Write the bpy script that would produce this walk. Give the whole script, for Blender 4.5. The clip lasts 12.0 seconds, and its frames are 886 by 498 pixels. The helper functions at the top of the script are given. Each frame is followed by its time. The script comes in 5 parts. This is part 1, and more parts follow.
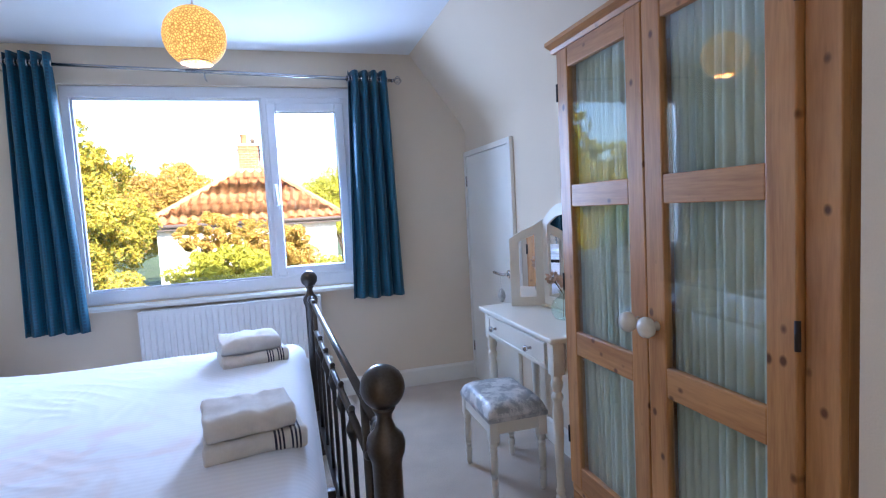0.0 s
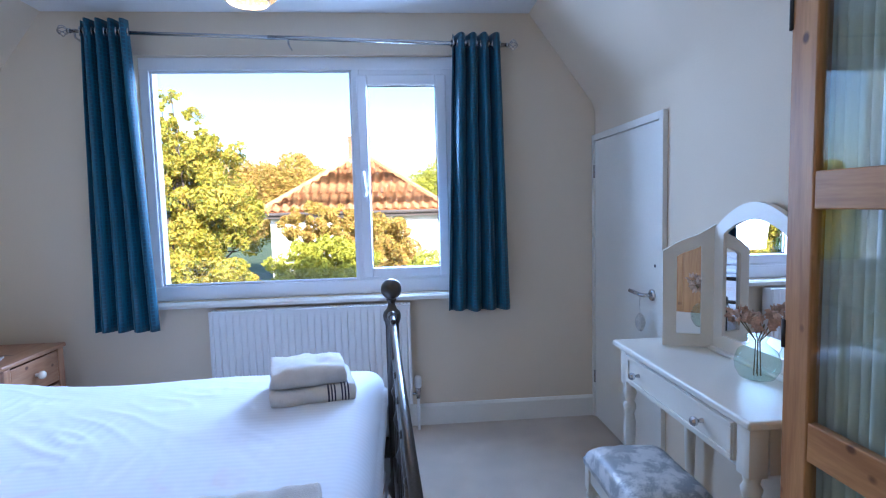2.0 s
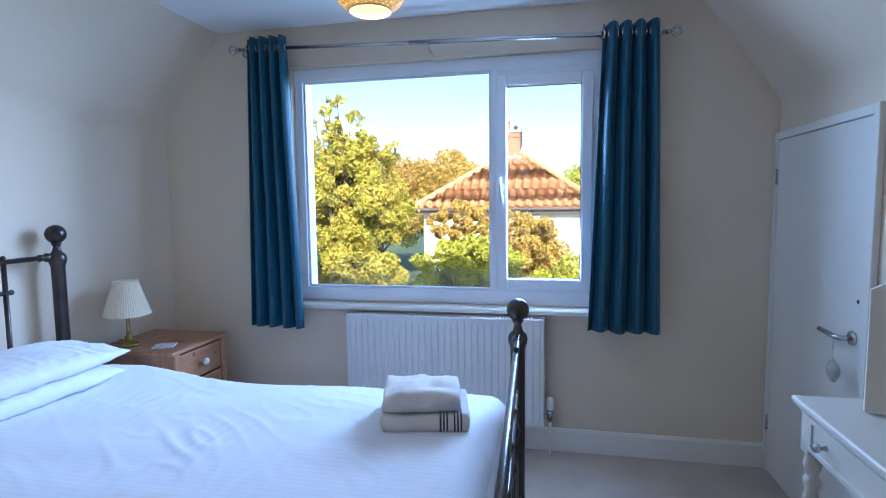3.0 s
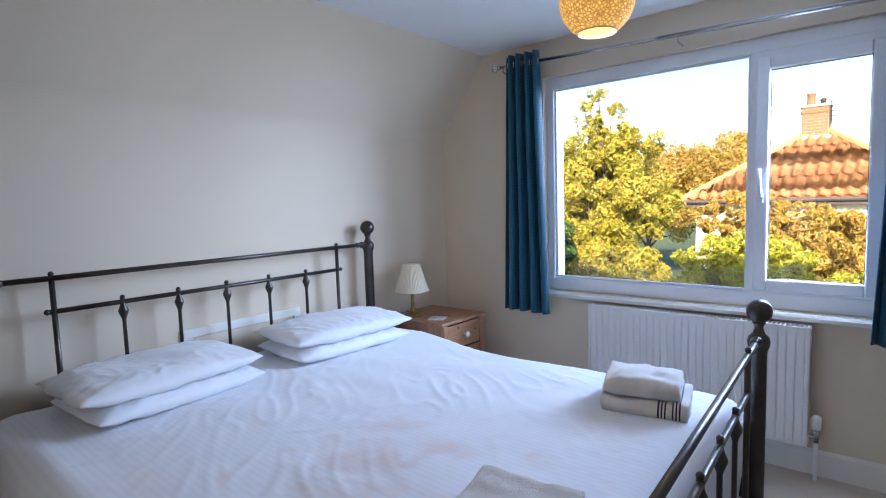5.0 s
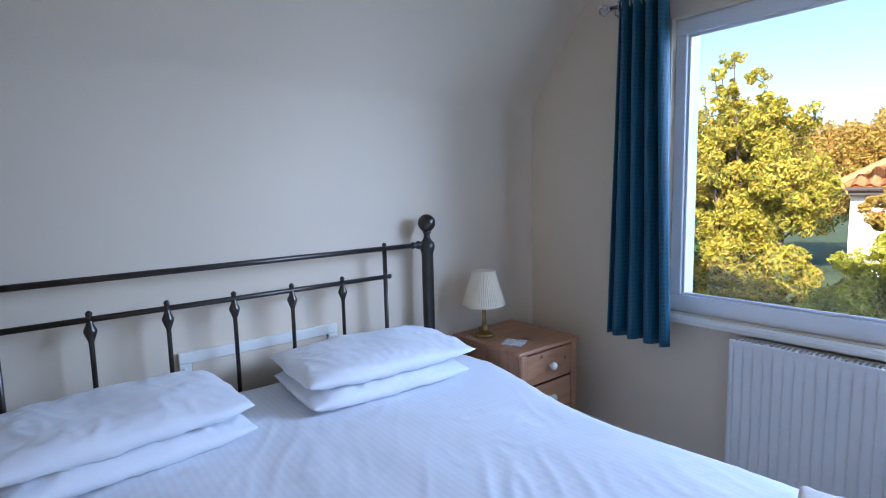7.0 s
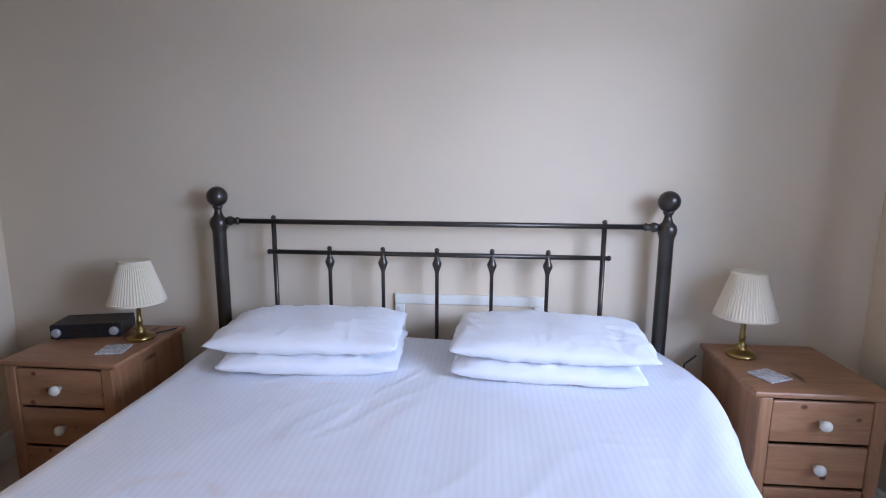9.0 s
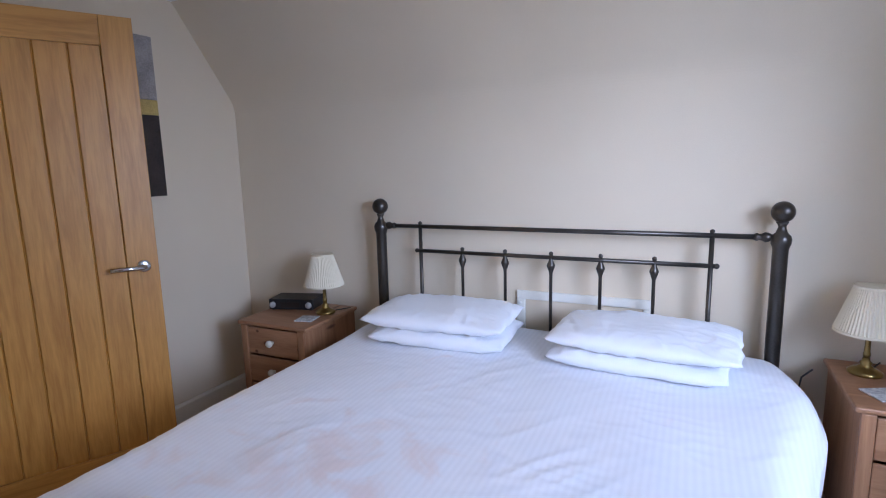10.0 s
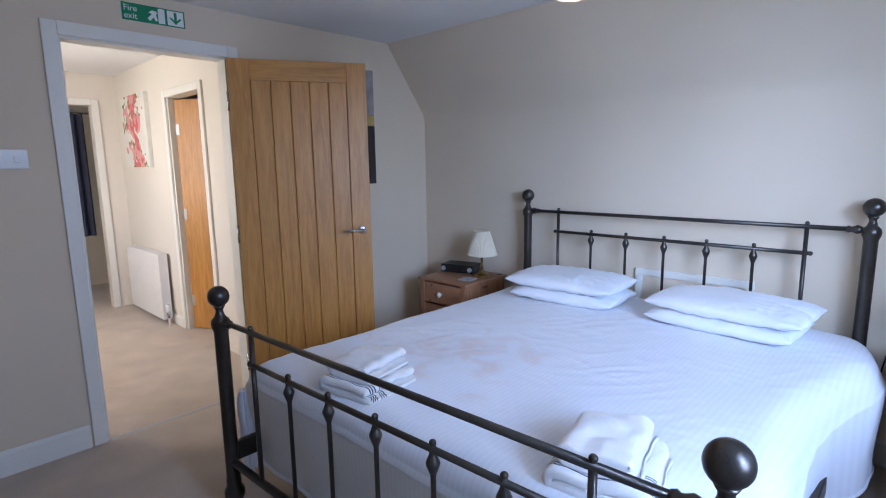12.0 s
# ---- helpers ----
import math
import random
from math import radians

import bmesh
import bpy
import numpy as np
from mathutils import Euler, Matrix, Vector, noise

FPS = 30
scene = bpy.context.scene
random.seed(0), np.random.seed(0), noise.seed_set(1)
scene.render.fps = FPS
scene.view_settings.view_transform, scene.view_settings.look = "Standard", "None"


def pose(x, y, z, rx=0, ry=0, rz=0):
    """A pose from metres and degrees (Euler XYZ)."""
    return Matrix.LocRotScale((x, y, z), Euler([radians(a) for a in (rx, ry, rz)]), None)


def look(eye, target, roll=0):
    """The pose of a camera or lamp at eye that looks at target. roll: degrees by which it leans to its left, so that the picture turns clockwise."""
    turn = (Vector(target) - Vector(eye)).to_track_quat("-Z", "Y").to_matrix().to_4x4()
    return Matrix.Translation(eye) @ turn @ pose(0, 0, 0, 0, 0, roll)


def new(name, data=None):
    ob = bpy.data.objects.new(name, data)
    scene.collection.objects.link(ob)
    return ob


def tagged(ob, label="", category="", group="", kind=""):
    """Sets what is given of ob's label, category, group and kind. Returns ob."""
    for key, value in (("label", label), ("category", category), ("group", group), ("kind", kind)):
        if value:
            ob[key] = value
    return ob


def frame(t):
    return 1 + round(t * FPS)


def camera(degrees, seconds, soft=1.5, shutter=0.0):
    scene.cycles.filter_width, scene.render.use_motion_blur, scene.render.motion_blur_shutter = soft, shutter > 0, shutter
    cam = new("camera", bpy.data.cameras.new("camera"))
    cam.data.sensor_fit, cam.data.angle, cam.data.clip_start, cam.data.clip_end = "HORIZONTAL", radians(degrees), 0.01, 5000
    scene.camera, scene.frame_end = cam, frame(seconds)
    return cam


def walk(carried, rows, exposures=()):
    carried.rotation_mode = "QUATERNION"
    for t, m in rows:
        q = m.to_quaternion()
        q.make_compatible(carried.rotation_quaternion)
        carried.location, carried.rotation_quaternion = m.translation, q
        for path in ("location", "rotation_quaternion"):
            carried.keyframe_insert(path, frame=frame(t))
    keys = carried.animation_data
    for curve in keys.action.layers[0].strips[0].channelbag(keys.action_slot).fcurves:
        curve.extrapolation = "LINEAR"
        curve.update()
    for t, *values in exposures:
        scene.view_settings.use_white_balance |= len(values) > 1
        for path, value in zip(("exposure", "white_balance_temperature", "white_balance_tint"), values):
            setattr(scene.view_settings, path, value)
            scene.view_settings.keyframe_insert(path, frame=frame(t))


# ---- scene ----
# ---- camera: seconds, eye, target, roll ----
cam = camera(80.3, 12.0, 1.1)
PATH = [
    (0, (1.94, 0.117, 1.224), (2.492, 2.033, 1.069), -3.1),
    (0.5, (1.973, 0.279, 1.205), (2.65, 2.155, 1.048), -2.8),
    (1, (1.988, 0.454, 1.203), (2.622, 2.345, 1.053), -2.6),
    (1.5, (2.014, 0.61, 1.219), (2.479, 2.548, 1.055), -2.6),
    (2, (2.05, 0.745, 1.23), (2.215, 2.732, 1.068), -1.5),
    (2.5, (2.089, 0.843, 1.268), (1.948, 2.83, 1.089), -1.1),
    (3, (2.133, 0.914, 1.298), (1.726, 2.865, 1.125), -0.7),
    (3.2, (2.165, 0.931, 1.298), (1.658, 2.857, 1.125), -0.6),
    (4.8, (2.298, 0.798, 1.318), (1.062, 2.36, 1.132), -1.9),
    (5, (2.338, 0.745, 1.32), (1.051, 2.265, 1.142), -1.8),
    (5.5, (2.278, 0.759, 1.32), (0.881, 2.179, 1.139), -2.1),
    (6, (2.039, 0.86, 1.349), (0.608, 2.243, 1.15), -1.2),
    (6.5, (1.969, 1.089, 1.339), (0.475, 2.404, 1.136), -1.3),
    (6.7, (1.947, 1.189, 1.344), (0.443, 2.489, 1.13), -1.2),
    (8.3, (1.909, 1.961, 1.298), (0.012, 2.532, 1.027), -1.3),
    (8.5, (1.898, 1.959, 1.302), (-0.031, 2.398, 1.007), -0.4),
    (9, (2.049, 2.134, 1.343), (0.085, 1.971, 1.001), 0.3),
    (9.5, (2.205, 2.279, 1.363), (0.314, 1.722, 1.028), -0.3),
    (10, (2.332, 2.497, 1.395), (0.546, 1.656, 1.074), -1.4),
    (10.5, (2.488, 2.668, 1.421), (0.787, 1.67, 1.084), -1.2),
    (11, (2.616, 2.87, 1.407), (1.04, 1.68, 1.087), -0.9),
    (11.5, (2.787, 2.97, 1.412), (1.312, 1.657, 1.091), -0.8),
    (12, (2.902, 3.033, 1.399), (1.475, 1.669, 1.078), -0.9),
]
EXPOSURES = [(0.0, 2.24, 5200, 18), (1.5, 2.26, 5080, 18), (2.5, 1.70, 4750, 12), (5.0, 1.68, 5650, 16), (6.5, 1.45, 5250, 15), (8.5, 1.55, 5750, 21), (9.0, 1.72, 6000, 23), (10.5, 1.76, 5900, 22), (12.0, 1.68, 5420, 19)]
walk(cam, [(t, look(eye, target, roll)) for t, eye, target, roll in PATH], EXPOSURES)

# ---- world, sun, window light ----
world = bpy.data.worlds.new("world")
scene.world = world
world.use_nodes = True
wn = world.node_tree.nodes
sky = wn.new("ShaderNodeTexSky")
sky.sky_type, sky.sun_disc = "NISHITA", False
sky.sun_elevation, sky.sun_rotation = radians(28.7), radians(159)
sky.air_density, sky.dust_density = 1.0, 1.5
world.node_tree.links.new(sky.outputs[0], wn["Background"].inputs[0])
wn["Background"].inputs[1].default_value = 0.105

sun = new("sun", bpy.data.lights.new("sun", "SUN"))
sun.data.energy, sun.data.angle, sun.data.color = 5.0, radians(0.5), (1.0, 0.86, 0.62)
sun.matrix_world = look((0, 0, 0), (-0.36, 0.92, -0.54))


def area_light(name, m, sx, sy, watts, color):
    ob = new(name, bpy.data.lights.new(name, "AREA"))
    ob.data.shape, ob.data.size, ob.data.size_y = "RECTANGLE", sx, sy
    ob.data.energy, ob.data.color = watts, color
    ob.matrix_world = m
    return ob


area_light("window_daylight", look((2.95, 5.45, 2.25), (0.3, 1.7, 0.9)), 1.7, 1.3, 68, (0.60, 0.76, 1.0))
area_light("window_skylight", look((2.088, 3.690, 1.395), (1.30, 1.0, 1.0)), 0.34, 0.96, 7.5, (0.57, 0.74, 1.0))
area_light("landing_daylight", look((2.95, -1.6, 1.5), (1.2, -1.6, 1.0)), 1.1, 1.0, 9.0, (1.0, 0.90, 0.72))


# ---- materials ----
def material(name, color=(0.8, 0.8, 0.8), rough=0.6, metal=0.0, vary=0.06, scale=6.0, grain=120.0, bump=0.1, sheen=0.0, second=None, stretch=(1, 1, 1)):
    """A plain surface: two scales of noise vary the colour, the finer one gives relief."""
    m = bpy.data.materials.new(name)
    m.use_nodes = True
    n, l = m.node_tree.nodes, m.node_tree.links
    p = n["Principled BSDF"]
    p.inputs["Metallic"].default_value = metal
    if sheen:
        p.inputs["Sheen Weight"].default_value = sheen
    tc = n.new("ShaderNodeTexCoord")
    mp = n.new("ShaderNodeMapping")
    mp.inputs["Scale"].default_value = stretch
    l.new(tc.outputs["Object"], mp.inputs[0])
    big = n.new("ShaderNodeTexNoise")
    big.inputs["Scale"].default_value, big.inputs["Detail"].default_value = scale, 4
    fine = n.new("ShaderNodeTexNoise")
    fine.inputs["Scale"].default_value, fine.inputs["Detail"].default_value = grain, 3
    for q in (big, fine):
        l.new(mp.outputs[0], q.inputs["Vector"])
    add = n.new("ShaderNodeMath")
    add.operation = "MULTIPLY_ADD"
    add.inputs[1].default_value = 0.6
    half = n.new("ShaderNodeMath")
    half.operation = "MULTIPLY"
    half.inputs[1].default_value = 0.4
    l.new(fine.outputs[0], half.inputs[0])
    l.new(big.outputs[0], add.inputs[0])
    l.new(half.outputs[0], add.inputs[2])
    ramp = n.new("ShaderNodeValToRGB")
    lo = second if second else tuple(c * (1 - vary * 2) for c in color)
    hi = color if second else tuple(min(1, c * (1 + vary)) for c in color)
    ramp.color_ramp.elements[0].position, ramp.color_ramp.elements[1].position = 0.32, 0.66
    ramp.color_ramp.elements[0].color, ramp.color_ramp.elements[1].color = (*lo, 1), (*hi, 1)
    l.new(add.outputs[0], ramp.inputs[0])
    l.new(ramp.outputs[0], p.inputs["Base Color"])
    rr = n.new("ShaderNodeMapRange")
    rr.inputs["To Min"].default_value, rr.inputs["To Max"].default_value = max(0.02, rough - 0.08), min(1, rough + 0.08)
    l.new(big.outputs[0], rr.inputs[0])
    l.new(rr.outputs[0], p.inputs["Roughness"])
    if bump:
        b = n.new("ShaderNodeBump")
        b.inputs["Strength"].default_value, b.inputs["Distance"].default_value = bump, 0.004
        l.new(fine.outputs[0], b.inputs["Height"])
        l.new(b.outputs[0], p.inputs["Normal"])
    return m


def wood(name, light, dark, axis=2, knots=0.0, rough=0.4, ring=9.0):
    """Planks: long grain along one axis, and darker round knots."""
    m = bpy.data.materials.new(name)
    m.use_nodes = True
    n, l = m.node_tree.nodes, m.node_tree.links
    p = n["Principled BSDF"]
    p.inputs["Roughness"].default_value = rough
    tc = n.new("ShaderNodeTexCoord")
    oi = n.new("ShaderNodeObjectInfo")
    shift = n.new("ShaderNodeVectorMath")
    shift.operation = "MULTIPLY_ADD"
    shift.inputs[1].default_value = (3.1, 4.7, 5.3)
    l.new(oi.outputs["Random"], shift.inputs[0])
    l.new(tc.outputs["Object"], shift.inputs[2])
    mp = n.new("ShaderNodeMapping")
    sc = [1.0, 1.0, 1.0]
    sc[axis] = 0.09
    mp.inputs["Scale"].default_value = sc
    l.new(shift.outputs[0], mp.inputs[0])
    grain = n.new("ShaderNodeTexNoise")
    grain.inputs["Scale"].default_value, grain.inputs["Detail"].default_value, grain.inputs["Distortion"].default_value = ring * 2, 5, 1.2
    fine = n.new("ShaderNodeTexNoise")
    fine.inputs["Scale"].default_value, fine.inputs["Detail"].default_value = 160, 2
    for q in (grain, fine):
        l.new(mp.outputs[0], q.inputs["Vector"])
    mix = n.new("ShaderNodeMix")
    mix.inputs[0].default_value = 0.3
    l.new(grain.outputs[0], mix.inputs[2])
    l.new(fine.outputs[0], mix.inputs[3])
    ramp = n.new("ShaderNodeValToRGB")
    ramp.color_ramp.elements[0].position, ramp.color_ramp.elements[1].position = 0.36, 0.62
    ramp.color_ramp.elements[0].color, ramp.color_ramp.elements[1].color = (*dark, 1), (*light, 1)
    l.new(mix.outputs[0], ramp.inputs[0])
    out = ramp.outputs[0]
    if knots:
        mk = n.new("ShaderNodeMapping")
        sk = [1.0, 1.0, 1.0]
        sk[0], sk[axis] = 0.20, 0.75
        mk.inputs["Scale"].default_value = sk
        l.new(shift.outputs[0], mk.inputs[0])
        v = n.new("ShaderNodeTexVoronoi")
        v.inputs["Scale"].default_value = knots
        l.new(mk.outputs[0], v.inputs["Vector"])
        kr = n.new("ShaderNodeValToRGB")
        kr.color_ramp.elements[0].position, kr.color_ramp.elements[1].position = 0.08, 0.16
        kr.color_ramp.elements[0].color, kr.color_ramp.elements[1].color = (1, 1, 1, 1), (0, 0, 0, 1)
        l.new(v.outputs["Distance"], kr.inputs[0])
        mk2 = n.new("ShaderNodeMix")
        mk2.data_type = "RGBA"
        l.new(kr.outputs[0], mk2.inputs[0])
        l.new(out, mk2.inputs[6])
        mk2.inputs[7].default_value = (dark[0] * 0.35, dark[1] * 0.28, dark[2] * 0.25, 1)
        out = mk2.outputs[2]
    l.new(out, p.inputs["Base Color"])
    b = n.new("ShaderNodeBump")
    b.inputs["Strength"].default_value, b.inputs["Distance"].default_value = 0.12, 0.002
    l.new(mix.outputs[0], b.inputs["Height"])
    l.new(b.outputs[0], p.inputs["Normal"])
    return m


def glass_material(name, tint=(1, 1, 1), gain=1.0):
    """A thin clear pane: straight view through it, mirror gloss by the angle."""
    m = bpy.data.materials.new(name)
    m.use_nodes = True
    n, l = m.node_tree.nodes, m.node_tree.links
    n.remove(n["Principled BSDF"])
    tr, gl, mx, fr = n.new("ShaderNodeBsdfTransparent"), n.new("ShaderNodeBsdfGlossy"), n.new("ShaderNodeMixShader"), n.new("ShaderNodeLayerWeight")
    tr.inputs[0].default_value = (*tint, 1)
    gl.inputs["Roughness"].default_value = 0.01
    fr.inputs[0].default_value = 0.5
    power = n.new("ShaderNodeMath")
    power.operation = "POWER"
    power.inputs[1].default_value = 5.0
    mul = n.new("ShaderNodeMath")
    mul.operation, mul.use_clamp = "MULTIPLY_ADD", True
    mul.inputs[1].default_value, mul.inputs[2].default_value = 0.9 * min(gain, 1.0), 0.04 * gain
    l.new(fr.outputs["Facing"], power.inputs[0])
    l.new(power.outputs[0], mul.inputs[0])
    l.new(mul.outputs[0], mx.inputs[0])
    l.new(tr.outputs[0], mx.inputs[1])
    l.new(gl.outputs[0], mx.inputs[2])
    l.new(mx.outputs[0], n["Material Output"].inputs[0])
    return m


def leaf_material(name, colors, rough=0.55):
    m = bpy.data.materials.new(name)
    m.use_nodes = True
    n, l = m.node_tree.nodes, m.node_tree.links
    p = n["Principled BSDF"]
    p.inputs["Roughness"].default_value = rough
    g = n.new("ShaderNodeNewGeometry")
    r = n.new("ShaderNodeValToRGB")
    e = r.color_ramp.elements
    while len(e) < len(colors):
        e.new(0.5)
    for i, c in enumerate(colors):
        e[i].position, e[i].color = i / (len(colors) - 1), (*c, 1)
    l.new(g.outputs["Random Per Island"], r.inputs[0])
    l.new(r.outputs[0], p.inputs["Base Color"])
    tl = n.new("ShaderNodeBsdfTranslucent")
    l.new(r.outputs[0], tl.inputs[0])
    mx = n.new("ShaderNodeMixShader")
    mx.inputs[0].default_value = 0.42
    l.new(p.outputs[0], mx.inputs[1])
    l.new(tl.outputs[0], mx.inputs[2])
    l.new(mx.outputs[0], n["Material Output"].inputs[0])
    return m


def stripes(mat, axis, period, depth=0.25, dark=0.04):
    """Adds fine woven stripes to a cloth: slight tone and gloss by a wave along one axis."""
    n, l = mat.node_tree.nodes, mat.node_tree.links
    p = n["Principled BSDF"]
    w = n.new("ShaderNodeTexWave")
    w.bands_direction = axis
    w.inputs["Scale"].default_value = 0.314 / period
    w.inputs["Distortion"].default_value = 0.3
    tc = n.new("ShaderNodeTexCoord")
    l.new(tc.outputs["Object"], w.inputs["Vector"])
    old = p.inputs["Base Color"].links[0].from_socket
    mr = n.new("ShaderNodeMapRange")
    mr.inputs["To Min"].default_value, mr.inputs["To Max"].default_value = 1 - dark, 1.0
    l.new(w.outputs["Fac"], mr.inputs[0])
    mx = n.new("ShaderNodeMix")
    mx.data_type, mx.blend_type = "RGBA", "MULTIPLY"
    mx.inputs[0].default_value = 1.0
    l.new(old, mx.inputs[6])
    l.new(mr.outputs[0], mx.inputs[7])
    l.new(mx.outputs[2], p.inputs["Base Color"])
    return mat


M = {}
M["wall"] = material("wall_paint", (0.725, 0.615, 0.465), 0.85, vary=0.02, scale=2.0, grain=260, bump=0.12)
M["hall_wall"] = material("landing_paint", (0.76, 0.70, 0.60), 0.85, vary=0.02, scale=2.0, grain=260, bump=0.12)
M["ceiling"] = material("ceiling_paint", (0.80, 0.80, 0.79), 0.9, vary=0.02, scale=2.0, grain=220, bump=0.12)
M["gloss_white"] = material("white_gloss_paint", (0.80, 0.775, 0.70), 0.4, vary=0.02, scale=5, grain=90, bump=0.04)
M["upvc"] = material("white_upvc", (0.82, 0.83, 0.85), 0.35, vary=0.015, scale=5, grain=90, bump=0.02)
M["carpet"] = material("beige_carpet", (0.54, 0.445, 0.345), 0.95, vary=0.1, scale=5, grain=420, bump=0.9, sheen=0.3)
M["pine"] = wood("honey_pine", (0.53, 0.265, 0.092), (0.36, 0.155, 0.048), 2, 15.0, 0.38)
M["pine_y"] = wood("honey_pine_cross", (0.53, 0.265, 0.092), (0.36, 0.155, 0.048), 1, 15.0, 0.38)
M["pink_pine"] = wood("antique_pine", (0.40, 0.205, 0.105), (0.285, 0.130, 0.062), 2, 15.0, 0.42)
M["pink_pine_y"] = wood("antique_pine_cross", (0.40, 0.205, 0.105), (0.285, 0.130, 0.062), 1, 15.0, 0.42)
M["oak"] = wood("golden_oak", (0.56, 0.275, 0.060), (0.41, 0.180, 0.034), 2, 0, 0.42, 14)
M["oak_x"] = wood("golden_oak_cross", (0.56, 0.275, 0.060), (0.41, 0.180, 0.034), 0, 0, 0.42, 14)
M["bed_metal"] = material("gunmetal", (0.085, 0.075, 0.066), 0.33, 0.85, vary=0.15, scale=9, grain=200, bump=0.03)
M["chrome"] = material("brushed_chrome", (0.55, 0.55, 0.56), 0.22, 1.0, vary=0.05, scale=10, grain=200, bump=0.02)
M["brass"] = material("antique_brass", (0.36, 0.25, 0.09), 0.3, 1.0, vary=0.15, scale=12, grain=200, bump=0.03)
M["linen"] = stripes(material("white_cotton", (0.78, 0.80, 0.85), 0.8, vary=0.015, scale=3, grain=500, bump=0.12, sheen=0.2), "Y", 0.020, dark=0.045)


def marked(mat, centre, reach, color):
    """Adds a faint patchy tint to a cloth round one place."""
    n, l = mat.node_tree.nodes, mat.node_tree.links
    p = n["Principled BSDF"]
    old = p.inputs["Base Color"].links[0].from_socket
    tc, d, q = n.new("ShaderNodeTexCoord"), n.new("ShaderNodeVectorMath"), n.new("ShaderNodeTexNoise")
    d.operation = "DISTANCE"
    d.inputs[1].default_value = centre
    q.inputs["Scale"].default_value, q.inputs["Detail"].default_value, q.inputs["Distortion"].default_value = 6.5, 5, 0.8
    l.new(tc.outputs["Object"], d.inputs[0])
    l.new(tc.outputs["Object"], q.inputs["Vector"])
    far = n.new("ShaderNodeMapRange")
    far.inputs["From Min"].default_value, far.inputs["From Max"].default_value = reach, 0.0
    far.inputs["To Min"].default_value, far.inputs["To Max"].default_value = -0.12, 0.22
    l.new(d.outputs["Value"], far.inputs[0])
    add = n.new("ShaderNodeMath")
    l.new(far.outputs[0], add.inputs[0])
    l.new(q.outputs[0], add.inputs[1])
    edge = n.new("ShaderNodeMapRange")
    edge.interpolation_type = "SMOOTHSTEP"
    edge.inputs["From Min"].default_value, edge.inputs["From Max"].default_value, edge.inputs["To Max"].default_value = 0.50, 0.78, 0.42
    l.new(add.outputs[0], edge.inputs[0])
    x = n.new("ShaderNodeMix")
    x.data_type = "RGBA"
    l.new(edge.outputs[0], x.inputs[0])
    l.new(old, x.inputs[6])
    x.inputs[7].default_value = (*color, 1)
    l.new(x.outputs[2], p.inputs["Base Color"])
    return mat


# faint pinkish patches round the middle of the duvet
marked(M["linen"], (1.34, 1.66, 0.62), 0.55, (0.70, 0.50, 0.42))
M["pillow"] = material("pillow_cotton", (0.78, 0.80, 0.84), 0.8, vary=0.015, scale=6, grain=400, bump=0.12, sheen=0.2)
M["towel"] = material("towel_cotton", (0.80, 0.77, 0.73), 0.95, vary=0.06, scale=30, grain=380, bump=0.9, sheen=0.4)
M["navy"] = material("navy_stripe", (0.03, 0.035, 0.07), 0.9, vary=0.1, scale=30, grain=300, bump=0.5)
M["mattress"] = material("mattress_cloth", (0.62, 0.58, 0.55), 0.9, vary=0.05, scale=8, grain=300, bump=0.3)
M["cream"] = material("cream_paint", (0.77, 0.735, 0.64), 0.38, vary=0.02, scale=5, grain=120, bump=0.04)
M["mirror"] = material("mirror_glass", (0.9, 0.9, 0.9), 0.01, 1.0, vary=0.0, bump=0)
M["mirror"].node_tree.nodes["Principled BSDF"].inputs["Roughness"].links and M["mirror"].node_tree.links.remove(M["mirror"].node_tree.nodes["Principled BSDF"].inputs["Roughness"].links[0])
M["mirror"].node_tree.nodes["Principled BSDF"].inputs["Roughness"].default_value = 0.01
M["ply"] = wood("mirror_backing_board", (0.45, 0.28, 0.16), (0.36, 0.21, 0.12), 2, 0, 0.7)
M["glass"] = glass_material("window_glass")
M["cab_glass"] = glass_material("cabinet_glass", (0.93, 0.96, 0.94), 1.8)
M["vase_glass"] = glass_material("vase_glass", (0.85, 0.92, 0.86), 1.6)
M["voile"] = material("pale_green_voile", (0.66, 0.69, 0.60), 0.9, vary=0.05, scale=9, grain=300, bump=0.2)
M["radiator"] = material("radiator_enamel", (0.78, 0.76, 0.73), 0.35, vary=0.02, scale=6, grain=120, bump=0.02)
M["cream_knob"] = material("cream_ceramic", (0.70, 0.66, 0.56), 0.25, vary=0.04, scale=14, grain=90, bump=0.02)
M["shade"] = material("cream_pleated_fabric", (0.78, 0.69, 0.52), 0.85, vary=0.03, scale=8, grain=260, bump=0.15)
M["black"] = material("black_plastic", (0.015, 0.015, 0.016), 0.4, vary=0.2, scale=20, grain=200, bump=0.05)
M["grey_dial"] = material("silver_plastic", (0.45, 0.45, 0.44), 0.35, 0.3, vary=0.05, scale=20, grain=200, bump=0.02)
M["hinge"] = material("dark_iron", (0.05, 0.04, 0.035), 0.5, 0.7, vary=0.15, scale=20, grain=200, bump=0.1)
M["coaster"] = material("printed_coaster", (0.72, 0.70, 0.68), 0.6, scale=70, grain=180, bump=0.05, second=(0.22, 0.22, 0.24))
M["sign_green"] = material("sign_green", (0.01, 0.24, 0.10), 0.4, vary=0.04, scale=8, grain=90, bump=0.01)
M["sign_white"] = material("sign_white", (0.80, 0.82, 0.80), 0.4, vary=0.02, scale=8, grain=90, bump=0.01)
M["plastic_white"] = material("white_plastic", (0.76, 0.75, 0.72), 0.35, vary=0.02, scale=8, grain=90, bump=0.01)
